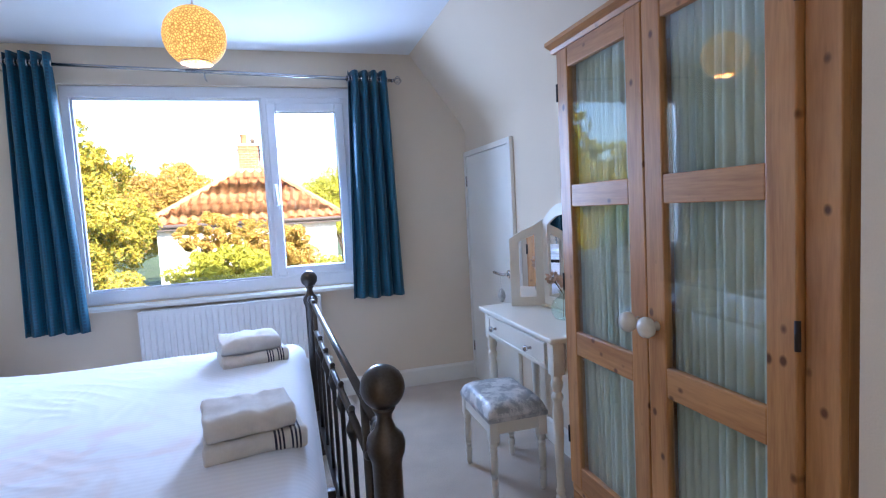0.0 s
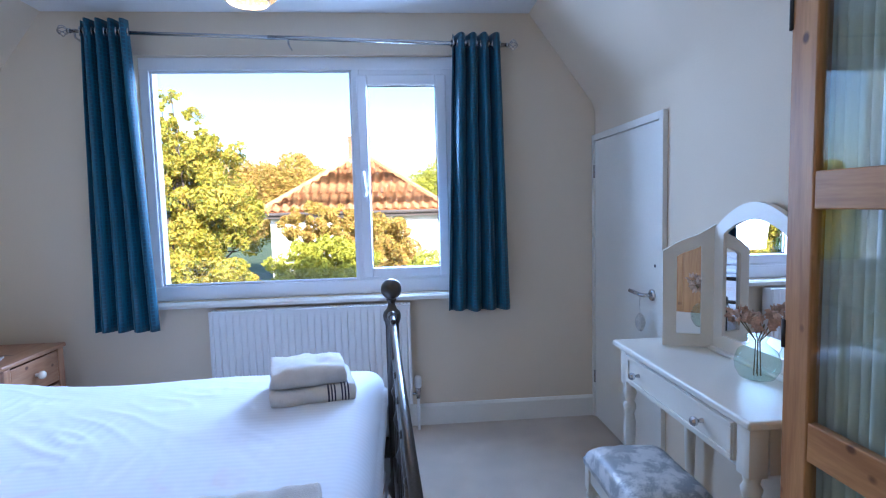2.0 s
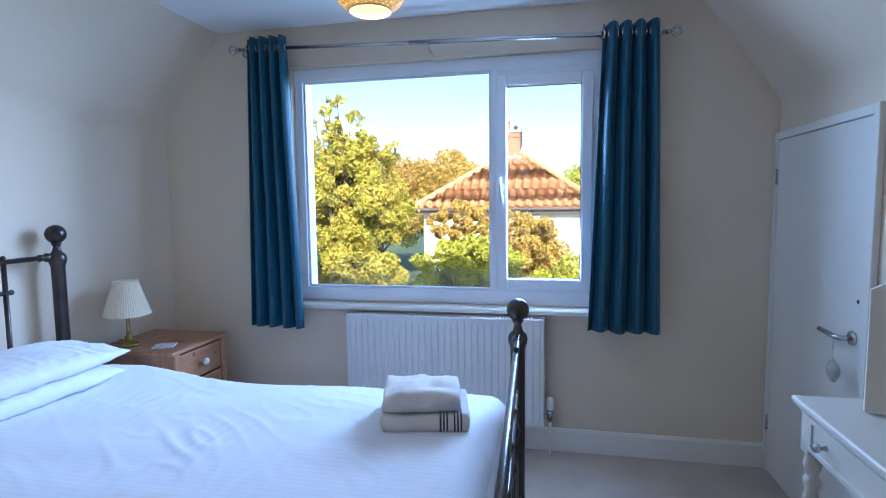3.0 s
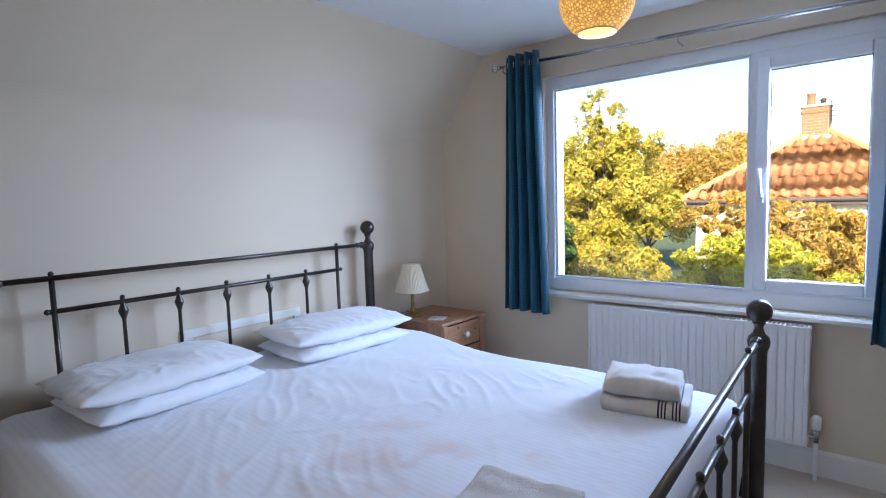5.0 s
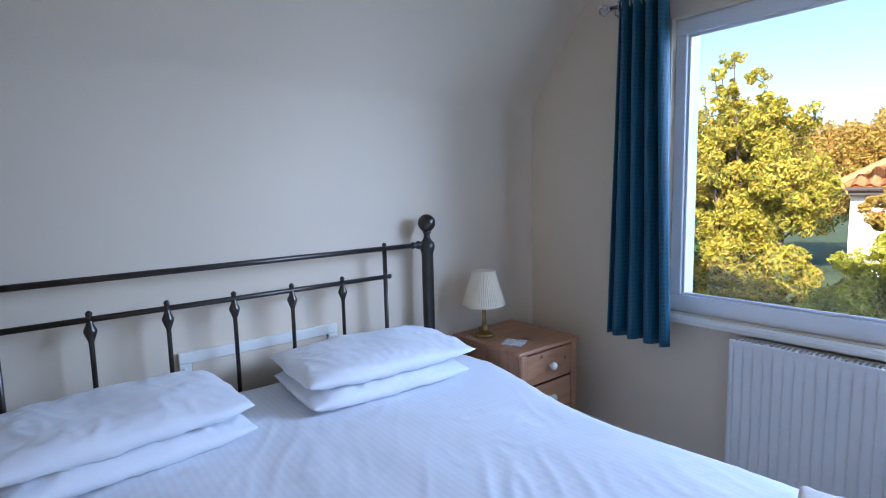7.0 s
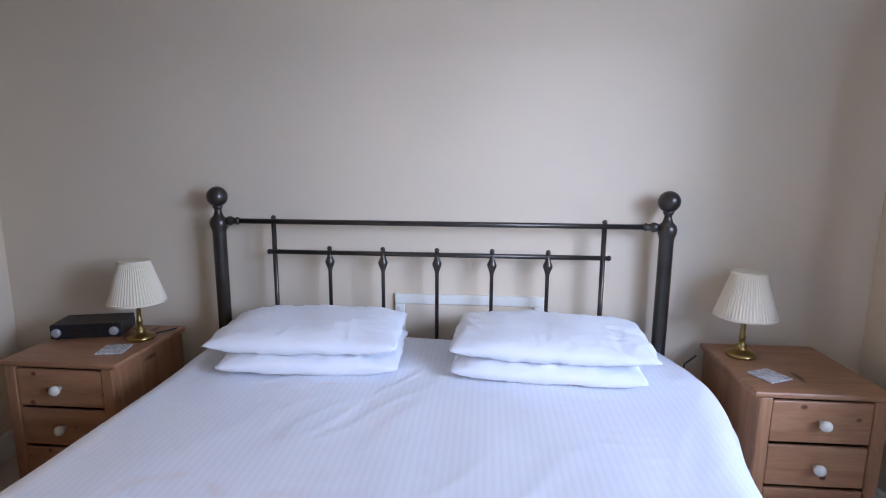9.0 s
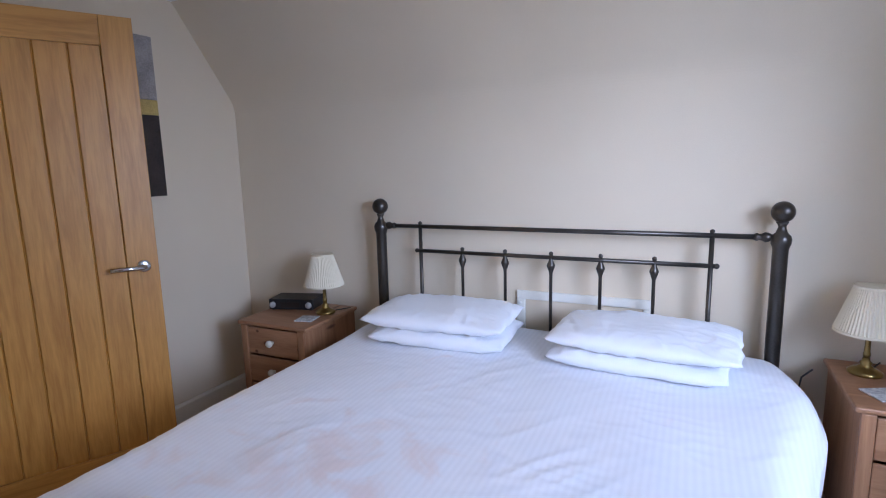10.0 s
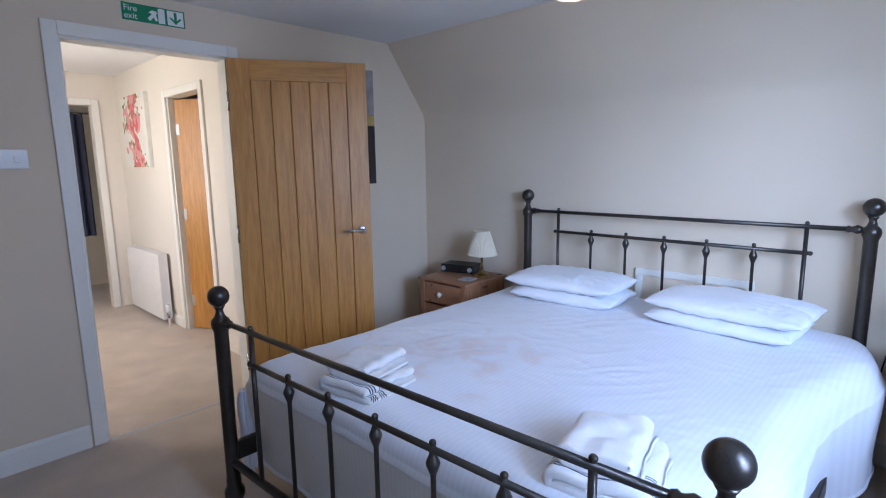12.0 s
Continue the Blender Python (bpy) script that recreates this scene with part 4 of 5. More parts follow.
        def cloth(u, v, y0=y0, y1=y1, s=s):
            y = y0 + s - 0.02 + u * (y1 - y0 - 2 * s + 0.04)
            z = z0 + 0.04 + v * (z1 - z0 - 0.06)
            ph = u * 78 + 2.2 * noise.noise(Vector((u * 4, v * 1.4, y0)))
            amp = 0.009 * (0.65 + 0.35 * noise.noise(Vector((u * 9, v * 2, 3))))
            return X + 0.028 + amp * math.sin(ph) + 0.004 * math.sin(ph * 0.43 + 1), y + 0.003 * math.cos(ph), z
        c = part("gathered_curtain", grid(150, 12, cloth), M["voile"], d, "pale green gathered fabric behind the glass", True)
        part("curtain_wire", rod((X + 0.026, y0 + 0.03, z1 - 0.045), (X + 0.026, y1 - 0.03, z1 - 0.045), 0.003, 8), M["hinge"], c)
    return w


wardrobe()


# ---- dressing table, mirror, stool ----
def turned_leg(top, r=0.020):
    h = top
    return [(r * 0.55, 0), (r * 0.8, 0.010), (r * 0.95, 0.03), (r * 0.75, 0.045), (r * 1.0, 0.055), (r * 1.0, 0.075), (r * 0.7, 0.085), (r * 0.95, 0.10), (r * 0.7, 0.115), (r * 0.82, h * 0.35), (r * 1.0, h * 0.62), (r * 1.08, h * 0.74), (r * 0.75, h * 0.80), (r * 1.15, h * 0.835), (r * 1.15, h * 0.855), (r * 0.75, h * 0.88), (r * 1.1, h * 0.915), (r * 1.25, h * 0.94), (r * 0.9, h * 0.965), (r * 1.1, h)]


def dressing_table():
    x0, x1, y0, y1, zt = 2.835, 3.15, 1.850, 2.622, 0.716
    t = thing("dressing_table", "cream painted dressing table with turned legs", "dressing table", (0, 0, 0))
    part("tabletop", box(x0, x1, y0, y1, zt - 0.022, zt, 0.007, None, 3), M["cream"], t)
    f = zt - 0.022
    b = bmesh.new()
    box(x0 + 0.03, x0 + 0.048, y0 + 0.075, y1 - 0.075, f - 0.125, f - 0.0005, 0.001, b)
    box(x1 - 0.03, x1 - 0.012, y0 + 0.075, y1 - 0.075, f - 0.125, f - 0.0005, 0.001, b)
    box(x0 + 0.075, x1 - 0.055, y0 + 0.028, y0 + 0.046, f - 0.125, f - 0.0005, 0.001, b)
    box(x0 + 0.075, x1 - 0.055, y1 - 0.046, y1 - 0.028, f - 0.125, f - 0.0005, 0.001, b)
    part("apron", b, M["cream"], t)
    b = box(x0 + 0.019, x0 + 0.032, y0 + 0.085, y1 - 0.085, f - 0.112, f - 0.012, 0.003)
    d = part("drawer", b, M["cream"], t)
    ya, yb, za, zb = y0 + 0.087, y1 - 0.087, f - 0.110, f - 0.014
    b = bmesh.new()
    for r in ((ya, yb, za, za + 0.014), (ya, yb, zb - 0.014, zb), (ya, ya + 0.014, za + 0.0145, zb - 0.0145), (yb - 0.014, yb, za + 0.0145, zb - 0.0145)):
        box(x0 + 0.014, x0 + 0.0185, r[0], r[1], r[2], r[3], 0.0015, b)
    part("drawer_moulding", b, M["cream"], d)
    for y in (2.065, 2.444):
        part("knob", lathe([(0.008, 0), (0.005, 0.012), (0.012, 0.020), (0.014, 0.027), (0.009, 0.034), (0.002, 0.036)], 8, Matrix.Translation((x0 + 0.019, y, f - 0.062)) @ pose(0, 0, 0, 0, -90, 0)), M["chrome"], d, "faceted glass and chrome knob")
    for x, y in ((x0 + 0.045, y0 + 0.05), (x0 + 0.045, y1 - 0.05), (x1 - 0.035, y0 + 0.05), (x1 - 0.035, y1 - 0.05)):
        b = box(x - 0.024, x + 0.024, y - 0.024, y + 0.024, f - 0.13, f - 0.0005, 0.002)
        lathe(turned_leg(f - 0.13, 0.020), 18, Matrix.Translation((x, y, 0)), b)
        part("leg", b, M["cream"], t, "", True)
    for leg in t.children:
        if leg.name.startswith("leg"):
            e = leg.modifiers.new("edges", "EDGE_SPLIT")
            e.split_angle = radians(40)
    return t


dressing_table()


def arch_outline(w, h0, h1, arch, steps=12):
    """The outline of a mirror board: straight sides to h0 and h1, joined by an arch or a sweeping curve."""
    pts = [(0, 0), (w, 0), (w, h1)]
    for i in range(1, steps):
        u = 1 - i / steps
        if arch:
            pts.append((w * u, h0 + arch * math.sin(math.pi * (0.12 + 0.76 * u)) - arch * math.sin(math.pi * 0.12)))
        else:
            s = u * u * (3 - 2 * u)
            pts.append((w * u, h0 + (h1 - h0) * s - 0.012 * math.sin(u * math.pi * 2)))
    pts.append((0, h0))
    return pts


def frame_board(outer, inner, d0, d1, name, mat, parent, label=""):
    b = bmesh.new()
    k = len(outer)
    vo0, vi0 = [b.verts.new((a, d0, c)) for a, c in outer], [b.verts.new((a, d0, c)) for a, c in inner]
    vo1, vi1 = [b.verts.new((a, d1, c)) for a, c in outer], [b.verts.new((a, d1, c)) for a, c in inner]
    for i in range(k):
        j = (i + 1) % k
        b.faces.new([vo0[i], vo0[j], vi0[j], vi0[i]])
        b.faces.new([vo1[j], vo1[i], vi1[i], vi1[j]])
        b.faces.new([vo0[j], vo0[i], vo1[i], vo1[j]])
        b.faces.new([vi0[i], vi0[j], vi1[j], vi1[i]])
    bmesh.ops.recalc_face_normals(b, faces=b.faces[:])
    return part(name, b, mat, parent, label)


def shrink(outline, m, w):
    out = []
    for a, c in outline:
        a2 = min(max(a, m), w - m)
        out.append((a2, c + m if c < 0.01 else c - m))
    return out


def vanity_mirror():
    v = thing("vanity_mirror", "cream triple-panel dressing table mirror, wings folded in", "mirror", (3.128, 2.245, 0.7165), 90)
    # local x runs along the wall, local y to the wall's back
    w = 0.40
    o = arch_outline(w, 0.41, 0.41, 0.14, 16)
    i = shrink(o, 0.052, w)
    c = new("centre_panel")
    c.parent = v
    c.matrix_local = pose(-w / 2, 0, 0.004)
    frame_board(o, i, -0.010, 0.010, "frame", M["cream"], c)
    part("mirror_glass", prism(i, -0.003, 0.004, "y"), M["mirror"], c, "silvered mirror glass")
    part("mirror_back", prism(i, -0.009, -0.0035, "y"), M["ply"], c)
    for side in (1, -1):
        ww = 0.170
        o = arch_outline(ww, 0.425, 0.335, 0)
        i = shrink(o, 0.045, ww)
        wing = new("wing_panel")
        wing.parent = v
        turn = 70
        wing.matrix_local = (pose(w / 2, 0, 0.004, 0, 0, 0) if side == 1 else pose(-w / 2, 0, 0.004, 0, 0, 180)) @ pose(0.004 * 1, 0, 0, 0, 0, (turn if side == 1 else -6))
        frame_board(o, i, -0.010, 0.010, "frame", M["cream"], wing)
        part("mirror_glass", prism(i, -0.004, 0.002, "y"), M["mirror"], wing, "silvered mirror glass")
        for z in (0.07, 0.33):
            part("hinge", rod((0.0, -0.011, z - 0.018), (0.0, -0.011, z + 0.018), 0.004, 8), M["hinge"], wing, "small dark hinge")
    part("base", box(-0.20, 0.20, -0.03, 0.030, 0.0, 0.012, 0.003), M["cream"], v)
    return v


vanity_mirror()


def vase():
    v = thing("vase", "round clear glass vase of dried flowers on the dressing table", "vase", (3.055, 2.13, 0.7165))
    prof = [(0.030, 0.0), (0.045, 0.006), (0.058, 0.03), (0.060, 0.055), (0.050, 0.082), (0.026, 0.10), (0.020, 0.108), (0.026, 0.120), (0.030, 0.124)]
    p = part("glass_body", lathe(prof, 24), M["vase_glass"], v, "clear round glass", True)
    p.visible_shadow = False
    rnd = random.Random(5)
    for k in range(6):
        a = k * 1.05
        top = Vector((0.055 * math.cos(a), 0.07 * math.sin(a), 0.16 + 0.04 * rnd.random()))
        part("stem", tube([(0.01 * math.cos(a), 0.01 * math.sin(a), 0.01), (0.006 * math.cos(a), 0.006 * math.sin(a), 0.11), top], 0.0018, 6), M["stem"], v)
        b = bmesh.new()
        for j in range(22):
            d = Vector((rnd.gauss(0, 1), rnd.gauss(0, 1), rnd.gauss(0, 0.8))).normalized()
            t = d.orthogonal().normalized()
            q = top + d * 0.010
            b.faces.new([b.verts.new(q), b.verts.new(q + d * 0.010 + t * 0.011), b.verts.new(q + d * 0.024), b.verts.new(q + d * 0.010 - t * 0.011)])
        part("flower_head", b, M["flower"], v, "dried brown flower")
    return v


vase()


def stool():
    s = thing("stool", "cream stool with a padded silver damask seat", "stool", (2.795, 2.27, 0), 0)
    w, d, h = 0.135, 0.19, 0.350
    def cushion(u, v):
        a, c = u * 2 - 1, v * 2 - 1
        e = (1 - abs(a) ** 6) * (1 - abs(c) ** 6)
        return a * w, c * d, h + 0.058 * max(0, e) ** 0.5 + 0.004 * noise.noise(Vector((a * 3, c * 3, 1)))
    b = grid(24, 30, cushion)
    def edge(u, v):
        a = u * 2 * math.pi
        x, y = math.cos(a), math.sin(a)
        k = max(abs(x), abs(y))
        return x / k * (w - 0.003 * v), y / k * (d - 0.003 * v), h - 0.02 * v
    grid(48, 1, edge, b)
    part("seat_pad", b, M["damask"], s, "silver grey damask padded seat", True)
    part("apron", box(-w + 0.012, w - 0.012, -d + 0.012, d - 0.012, h - 0.075, h - 0.008, 0.004), M["cream"], s)
    for x in (-1, 1):
        for y in (-1, 1):
            b = box(x * (w - 0.024) - 0.018, x * (w - 0.024) + 0.018, y * (d - 0.024) - 0.018, y * (d - 0.024) + 0.018, h - 0.105, h - 0.009, 0.002)
            lathe(turned_leg(h - 0.105, 0.0155), 16, Matrix.Translation((x * (w - 0.024), y * (d - 0.024), 0)), b)
            part("leg", b, M["cream"], s, "", True)
    return s


stool()


# ---- radiators ----
def radiator(label, loc, rz, w, h, d=0.075):
    r = thing("radiator", label, "radiator", loc, rz)
    n = int(w / 0.034)
    def face(u, v):
        x = (u - 0.5) * w
        k = (u * n) % 1.0
        groove = 0.006 * max(0.0, 1 - abs(k - 0.5) / 0.16) if 0.03 < v < 0.97 else 0
        return x, -d / 2 + groove, v * h
    part("front_panel", grid(n * 8, 10, face), M["radiator"], r, "fluted white steel panel")
    for x in (-w / 2, w / 2 - 0.003):
        part("side_panel", box(x, x + 0.003, -d / 2, d / 2, 0.004, h, 0.001), M["radiator"], r)
    part("back_panel", box(-w / 2 + 0.004, w / 2 - 0.004, d / 2 - 0.012, d / 2, 0.004, h - 0.004, 0.001), M["radiator"], r)
    b = bmesh.new()
    box(-w / 2, w / 2, -d / 2 - 0.001, -d / 2 + 0.008, h - 0.002, h + 0.006, 0.001, b)
    box(-w / 2, w / 2, d / 2 - 0.010, d / 2, h - 0.002, h + 0.006, 0.001, b)
    m = int(w / 0.018)
    for i in range(m):
        x = -w / 2 + (i + 0.5) * w / m
        box(x - 0.0035, x + 0.0035, -d / 2 + 0.009, d / 2 - 0.011, h - 0.002, h + 0.004, 0, b)
    part("top_grille", b, M["radiator"], r, "slotted top grille")
    v = part("valve", lathe([(0.011, 0), (0.011, 0.03), (0.016, 0.034), (0.016, 0.055), (0.010, 0.06)], 14, Matrix.Translation((w / 2 + 0.03, -0.005, 0.02))), M["chrome"], r, "chrome valve body", True)
    part("thermostat_head", lathe([(0.017, 0), (0.020, 0.006), (0.020, 0.05), (0.014, 0.062), (0.004, 0.064)], 18, Matrix.Translation((w / 2 + 0.03, -0.005, 0.082))), M["plastic_white"], v, "white thermostat head", True)
    part("pipe", tube([(w / 2 + 0.03, -0.005, 0.03), (w / 2 + 0.03, -0.005, -loc[2])], 0.008), M["plastic_white"], r, "white painted pipe")
    part("pipe_elbow", rod((w / 2 - 0.004, -0.005, 0.045), (w / 2 + 0.03, -0.005, 0.045), 0.008), M["chrome"], r)
    for x in (-w * 0.35, w * 0.35):
        part("bracket", box(x - 0.02, x + 0.02, d / 2, d / 2 + 0.028, 0.06, h - 0.06, 0.001), M["radiator"], r)
    return r


radiator("white fluted panel radiator on the wall under the window", (1.572, NORTH - 0.066, 0.160), 0, 1.05, 0.545)
radiator("cream panel radiator on the landing wall", (HW + 0.066, -2.37, 0.05), 90, 0.88, 0.59)


# ---- curtains and pole ----
def pole_height(x):
    """The pole hangs slightly lower towards the cupboard."""
    return 2.138 - 0.032 * (x - 0.5)


def curtain_pole():
    y, xa, xb = NORTH - 0.085, 0.470, 2.645
    p = thing("curtain_pole", "thin brushed steel curtain pole with cage finials", "curtain pole")
    part("pole", rod((xa, y, pole_height(xa)), (xb, y, pole_height(xb)), 0.0095, 14), M["chrome"], p, "", True)
    part("pole_sleeve", rod((1.42, y, pole_height(1.42)), (xb - 0.01, y, pole_height(xb - 0.01)), 0.0112, 14), M["chrome"], p, "", True)
    for x, s in ((xa, -1), (xb, 1)):
        z = pole_height(x)
        f = part("finial", lathe([(0.012, 0), (0.012, 0.012)], 12, Matrix.Translation((x, y, z)) @ pose(0, 0, 0, 0, 90 * s, 0)), M["chrome"], p, "open cage finial", True)
        for k in range(6):
            a = k * math.pi / 3
            part("cage_wire", tube([(x + s * (0.012 + 0.052 * q), y + 0.026 * math.sin(q * math.pi) * math.cos(a + q * 1.6), z + 0.026 * math.sin(q * math.pi) * math.sin(a + q * 1.6)) for q in [i / 10 for i in range(11)]], 0.0022, 6), M["chrome"], f)
    for x in (0.49, 1.52, 2.61):
        z = pole_height(x)
        part("bracket", tube([(x, y, z - 0.012), (x, y, z - 0.03), (x, y + 0.04, z - 0.035), (x, NORTH, z - 0.035)], 0.005, 8), M["chrome"], p)
    return p


curtain_pole()


def curtain(label, xa0, xa1, xb0, xb1, z0, z1, folds, seed):
    y = NORTH - 0.085
    drop = 0.030

    def f(u, v):
        x = (xb0 + u * (xb1 - xb0)) * (1 - v) + (xa0 + u * (xa1 - xa0)) * v
        ph = u * folds * 2 * math.pi
        amp = 0.036 * (1 - 0.15 * (1 - v)) * (1 + 0.3 * noise.noise(Vector((u * 4, v * 1.5, seed))))
        yy = y + amp * math.sin(ph + 0.5 * noise.noise(Vector((u * 2, v * 2, seed)))) - drop * (1 - v)
        hem = 0.012 * noise.noise(Vector((u * 3, 0, seed + 4))) * (1 - v) ** 4
        return x + 0.006 * math.cos(ph), yy, z0 + v * (z1 - z0) + hem
    c = thing("curtain", label, "curtain", (0, 0, 0), 0, "bedroom curtains")
    ob = part("drape", grid(96, 40, f), M["teal"], c, "", True)
    s = ob.modifiers.new("thick", "SOLIDIFY")
    s.thickness = 0.004
    n = int(folds * 2)
    for k in range(n + 1):
        u = k / n
        x = xa0 + u * (xa1 - xa0)
        a = 65 if k % 2 else -65
        b = bmesh.new()
        ring = [(0.0195 + 0.0045 * math.cos(t), 0.0045 * math.sin(t)) for t in [i * math.pi / 4 for i in range(9)]]
        lathe(ring, 18, Matrix.Translation((x, y, pole_height(x))) @ pose(0, 0, 0, 0, 90, 0) @ pose(0, 0, 0, a * 0.3, 0, 0), b)
        part("eyelet", b, M["chrome"], c, "steel eyelet ring", True)
    return c


curtain("teal jacquard eyelet curtain drawn aside by the window", 0.515, 0.740, 0.486, 0.803, 0.630, 2.190, 4, 1)
curtain("teal jacquard eyelet curtain drawn aside near the corner", 2.360, 2.606, 2.302, 2.634, 0.668, 2.126, 4, 6)


# ---- ceiling pendant ----
def open_lathe(profile, seg):
    """A turned shell with no lid at its lower end."""
    b = lathe(profile, seg)
    b.faces.ensure_lookup_table()
    bmesh.ops.delete(b, geom=[max((f for f in b.faces if len(f.verts) == seg), key=lambda f: -f.calc_center_median().z)], context="FACES_ONLY")
    return b


def pendant():
    x, y, z = 1.65, 2.31, 1.912
    p = thing("pendant_lamp", "round woven ball pendant lamp, lit warm yellow", "ceiling lamp", (x, y, z))
    part("shade", open_lathe(ball_profile(0.1115, 0, 26, -0.86), 40), M["ball"], p, "", True)
    part("opening_ring", tube([(0.0569 * math.cos(k * math.pi / 16), 0.0569 * math.sin(k * math.pi / 16), -0.0959) for k in range(33)], 0.003, 6), M["shade"], p)
    part("bulb", lathe(ball_profile(0.03, -0.02, 12), 16), M["bulb"], p, "glowing bulb", True)
    part("cord", rod((0, 0, 0.1105), (0, 0, CEIL - z - 0.03), 0.0035, 8), M["plastic_white"], p, "white cord")
    part("ceiling_rose", lathe([(0.045, CEIL - z), (0.044, CEIL - z - 0.012), (0.02, CEIL - z - 0.03), (0.006, CEIL - z - 0.04)][::-1], 20), M["plastic_white"], p, "white ceiling rose", True)
    bulb = new("pendant_bulb", bpy.data.lights.new("pendant_bulb", "POINT"))
    bulb.data.energy, bulb.data.color, bulb.data.shadow_soft_size = 1.3, (1.0, 0.66, 0.30), 0.02
    bulb.matrix_world = pose(x, y, z - 0.062)
    return p


pendant()


# ---- bedside ----
def nightstand(label, y0, y1, x1):
    x0, top = WEST + 0.045, 0.617
    n = thing("nightstand", label, "bedside cabinet", (0, 0, 0), 0, "bedside cabinets")
    b = bmesh.new()
    box(x0, x1 - 0.022, y0 + 0.018, y0 + 0.036, 0.02, top - 0.02, 0.001, b)
    box(x0, x1 - 0.022, y1 - 0.036, y1 - 0.018, 0.02, top - 0.02, 0.001, b)
    box(x0, x0 + 0.01, y0 + 0.0365, y1 - 0.0365, 0.02, top - 0.02, 0, b)
    part("body", b, M["pink_pine"], n)
    part("top", box(x0 - 0.005, x1, y0, y1, top - 0.02, top, 0.006), M["pink_pine_y"], n)
    for y in (y0 + 0.018, y1 - 0.058):
        part("stile", box(x1 - 0.0215, x1 - 0.004, y, y + 0.040, 0.02, top - 0.0205, 0.004), M["pink_pine"], n)
    part("plinth", box(x0, x1 - 0.002, y0 + 0.012, y1 - 0.012, 0, 0.130, 0.004), M["pink_pine_y"], n)
    gap = (top - 0.022 - 0.137) / 3
    for k in range(3):
        z0 = 0.137 + k * gap
        d = part("drawer", box(x1 - 0.022, x1 - 0.008, y0 + 0.060, y1 - 0.060, z0 + 0.004, z0 + gap - 0.008, 0.004), M["pink_pine_y"], n)
        part("knob", lathe([(0.009, 0), (0.007, 0.010), (0.017, 0.018), (0.019, 0.027), (0.014, 0.036), (0.003, 0.039)], 18, Matrix.Translation((x1 - 0.008, (y0 + y1) / 2, z0 + gap / 2)) @ pose(0, 0, 0, 0, 90, 0)), M["cream_knob"], d, "cream ceramic knob", True)
    return n


nightstand("brown pine three-drawer bedside cabinet by the door side", 0.391, 0.838, 0.400)
nightstand("brown pine three-drawer bedside cabinet by the window", 2.996, 3.422, 0.408)


def table_lamp(label, x, y):
    l = thing("table_lamp", label, "table lamp", (x, y, 0.6175), 0, "bedside lamps")
    part("base", lathe([(0.052, 0), (0.054, 0.008), (0.044, 0.016), (0.026, 0.024), (0.016, 0.034), (0.020, 0.042), (0.012, 0.050), (0.0105, 0.060)], 26), M["brass"], l, "antique brass foot", True)
    part("stem", lathe([(0.0105, 0.06), (0.012, 0.075), (0.009, 0.082), (0.009, 0.125), (0.013, 0.135), (0.013, 0.165), (0.007, 0.175)], 18), M["brass"], l, "brass column", True)
    n = 56
    b = bmesh.new()
    rings = []
    for r, z in ((0.104, 0.155), (0.104, 0.160), (0.055, 0.315), (0.055, 0.320)):
        rings.append([b.verts.new(((r + (0.0022 if i % 2 else -0.0012)) * math.cos(2 * math.pi * i / (2 * n)), (r + (0.0022 if i % 2 else -0.0012)) * math.sin(2 * math.pi * i / (2 * n)), z)) for i in range(2 * n)])
    for lo, hi in zip(rings, rings[1:]):
        for i in range(2 * n):
            b.faces.new([lo[i], lo[(i + 1) % (2 * n)], hi[(i + 1) % (2 * n)], hi[i]])
    s = part("shade", b, M["shade"], l, "cream pleated empire shade")
    m = s.modifiers.new("thick", "SOLIDIFY")
    m.thickness = 0.0015
    for r, z in ((0.1055, 0.157), (0.0565, 0.318)):
        part("trim_band", lathe([(r - 0.002, z - 0.004), (r + 0.0015, z - 0.004), (r + 0.0015, z + 0.004), (r - 0.002, z + 0.004)], 56), M["shade"], s)
    part("flex", tube([(-0.04, 0.03, 0.006), (-0.09, 0.055, 0.004), (-0.125, 0.075, 0.004)], 0.003, 6), M["black"], l, "dark lamp flex")
    return l


table_lamp("brass table lamp with cream pleated shade beside the radio", 0.125, 0.750)
table_lamp("brass table lamp with cream pleated shade by the window", 0.085, 3.095)


def radio():
    r = thing("clock_radio", "slim black box radio with two silver dials", "radio", (0.083, 0.520, 0.6175), 15)
    part("case", box(-0.075, 0.075, -0.13, 0.13, 0.004, 0.062, 0.005), M["black"], r)
    for y in (-0.105, 0.105):
        part("dial", lathe([(0.017, 0), (0.017, 0.010), (0.013, 0.013), (0.002, 0.013)], 18, Matrix.Translation((0.075, y, 0.031)) @ pose(0, 0, 0, 0, 90, 0)), M["grey_dial"], r, "silver dial", True)
    part("display", box(0.0752, 0.0765, -0.06, 0.05, 0.018, 0.046), M["hinge"], r, "dark display window")
    for x in (-0.06, 0.06):
        for y in (-0.11, 0.11):
            part("foot", lathe([(0.008, 0), (0.008, 0.004)], 8, Matrix.Translation((x, y, 0))), M["black"], r)
    return r


radio()
for lab, x, y, rz in (("patterned square coaster on the bedside cabinet", 0.26, 0.735, 12), ("patterned square coaster on the bedside cabinet", 0.280, 3.10, 25)):
    c = tagged(part("coaster", box(-0.048, 0.048, -0.048, 0.048, 0, 0.006, 0.002), M["coaster"]), lab, "coaster", "coasters")
    c.matrix_world = pose(x, y, 0.6175, 0, 0, rz)


def hatch():
    h = thing("wall_hatch", "white framed access hatch in the wall behind the bed", "hatch", (0, 0, 0), 0, "", "structure")
    b = bmesh.new()
    y0, y1, z0, z1 = 1.757, 2.378, 0.42, 0.780
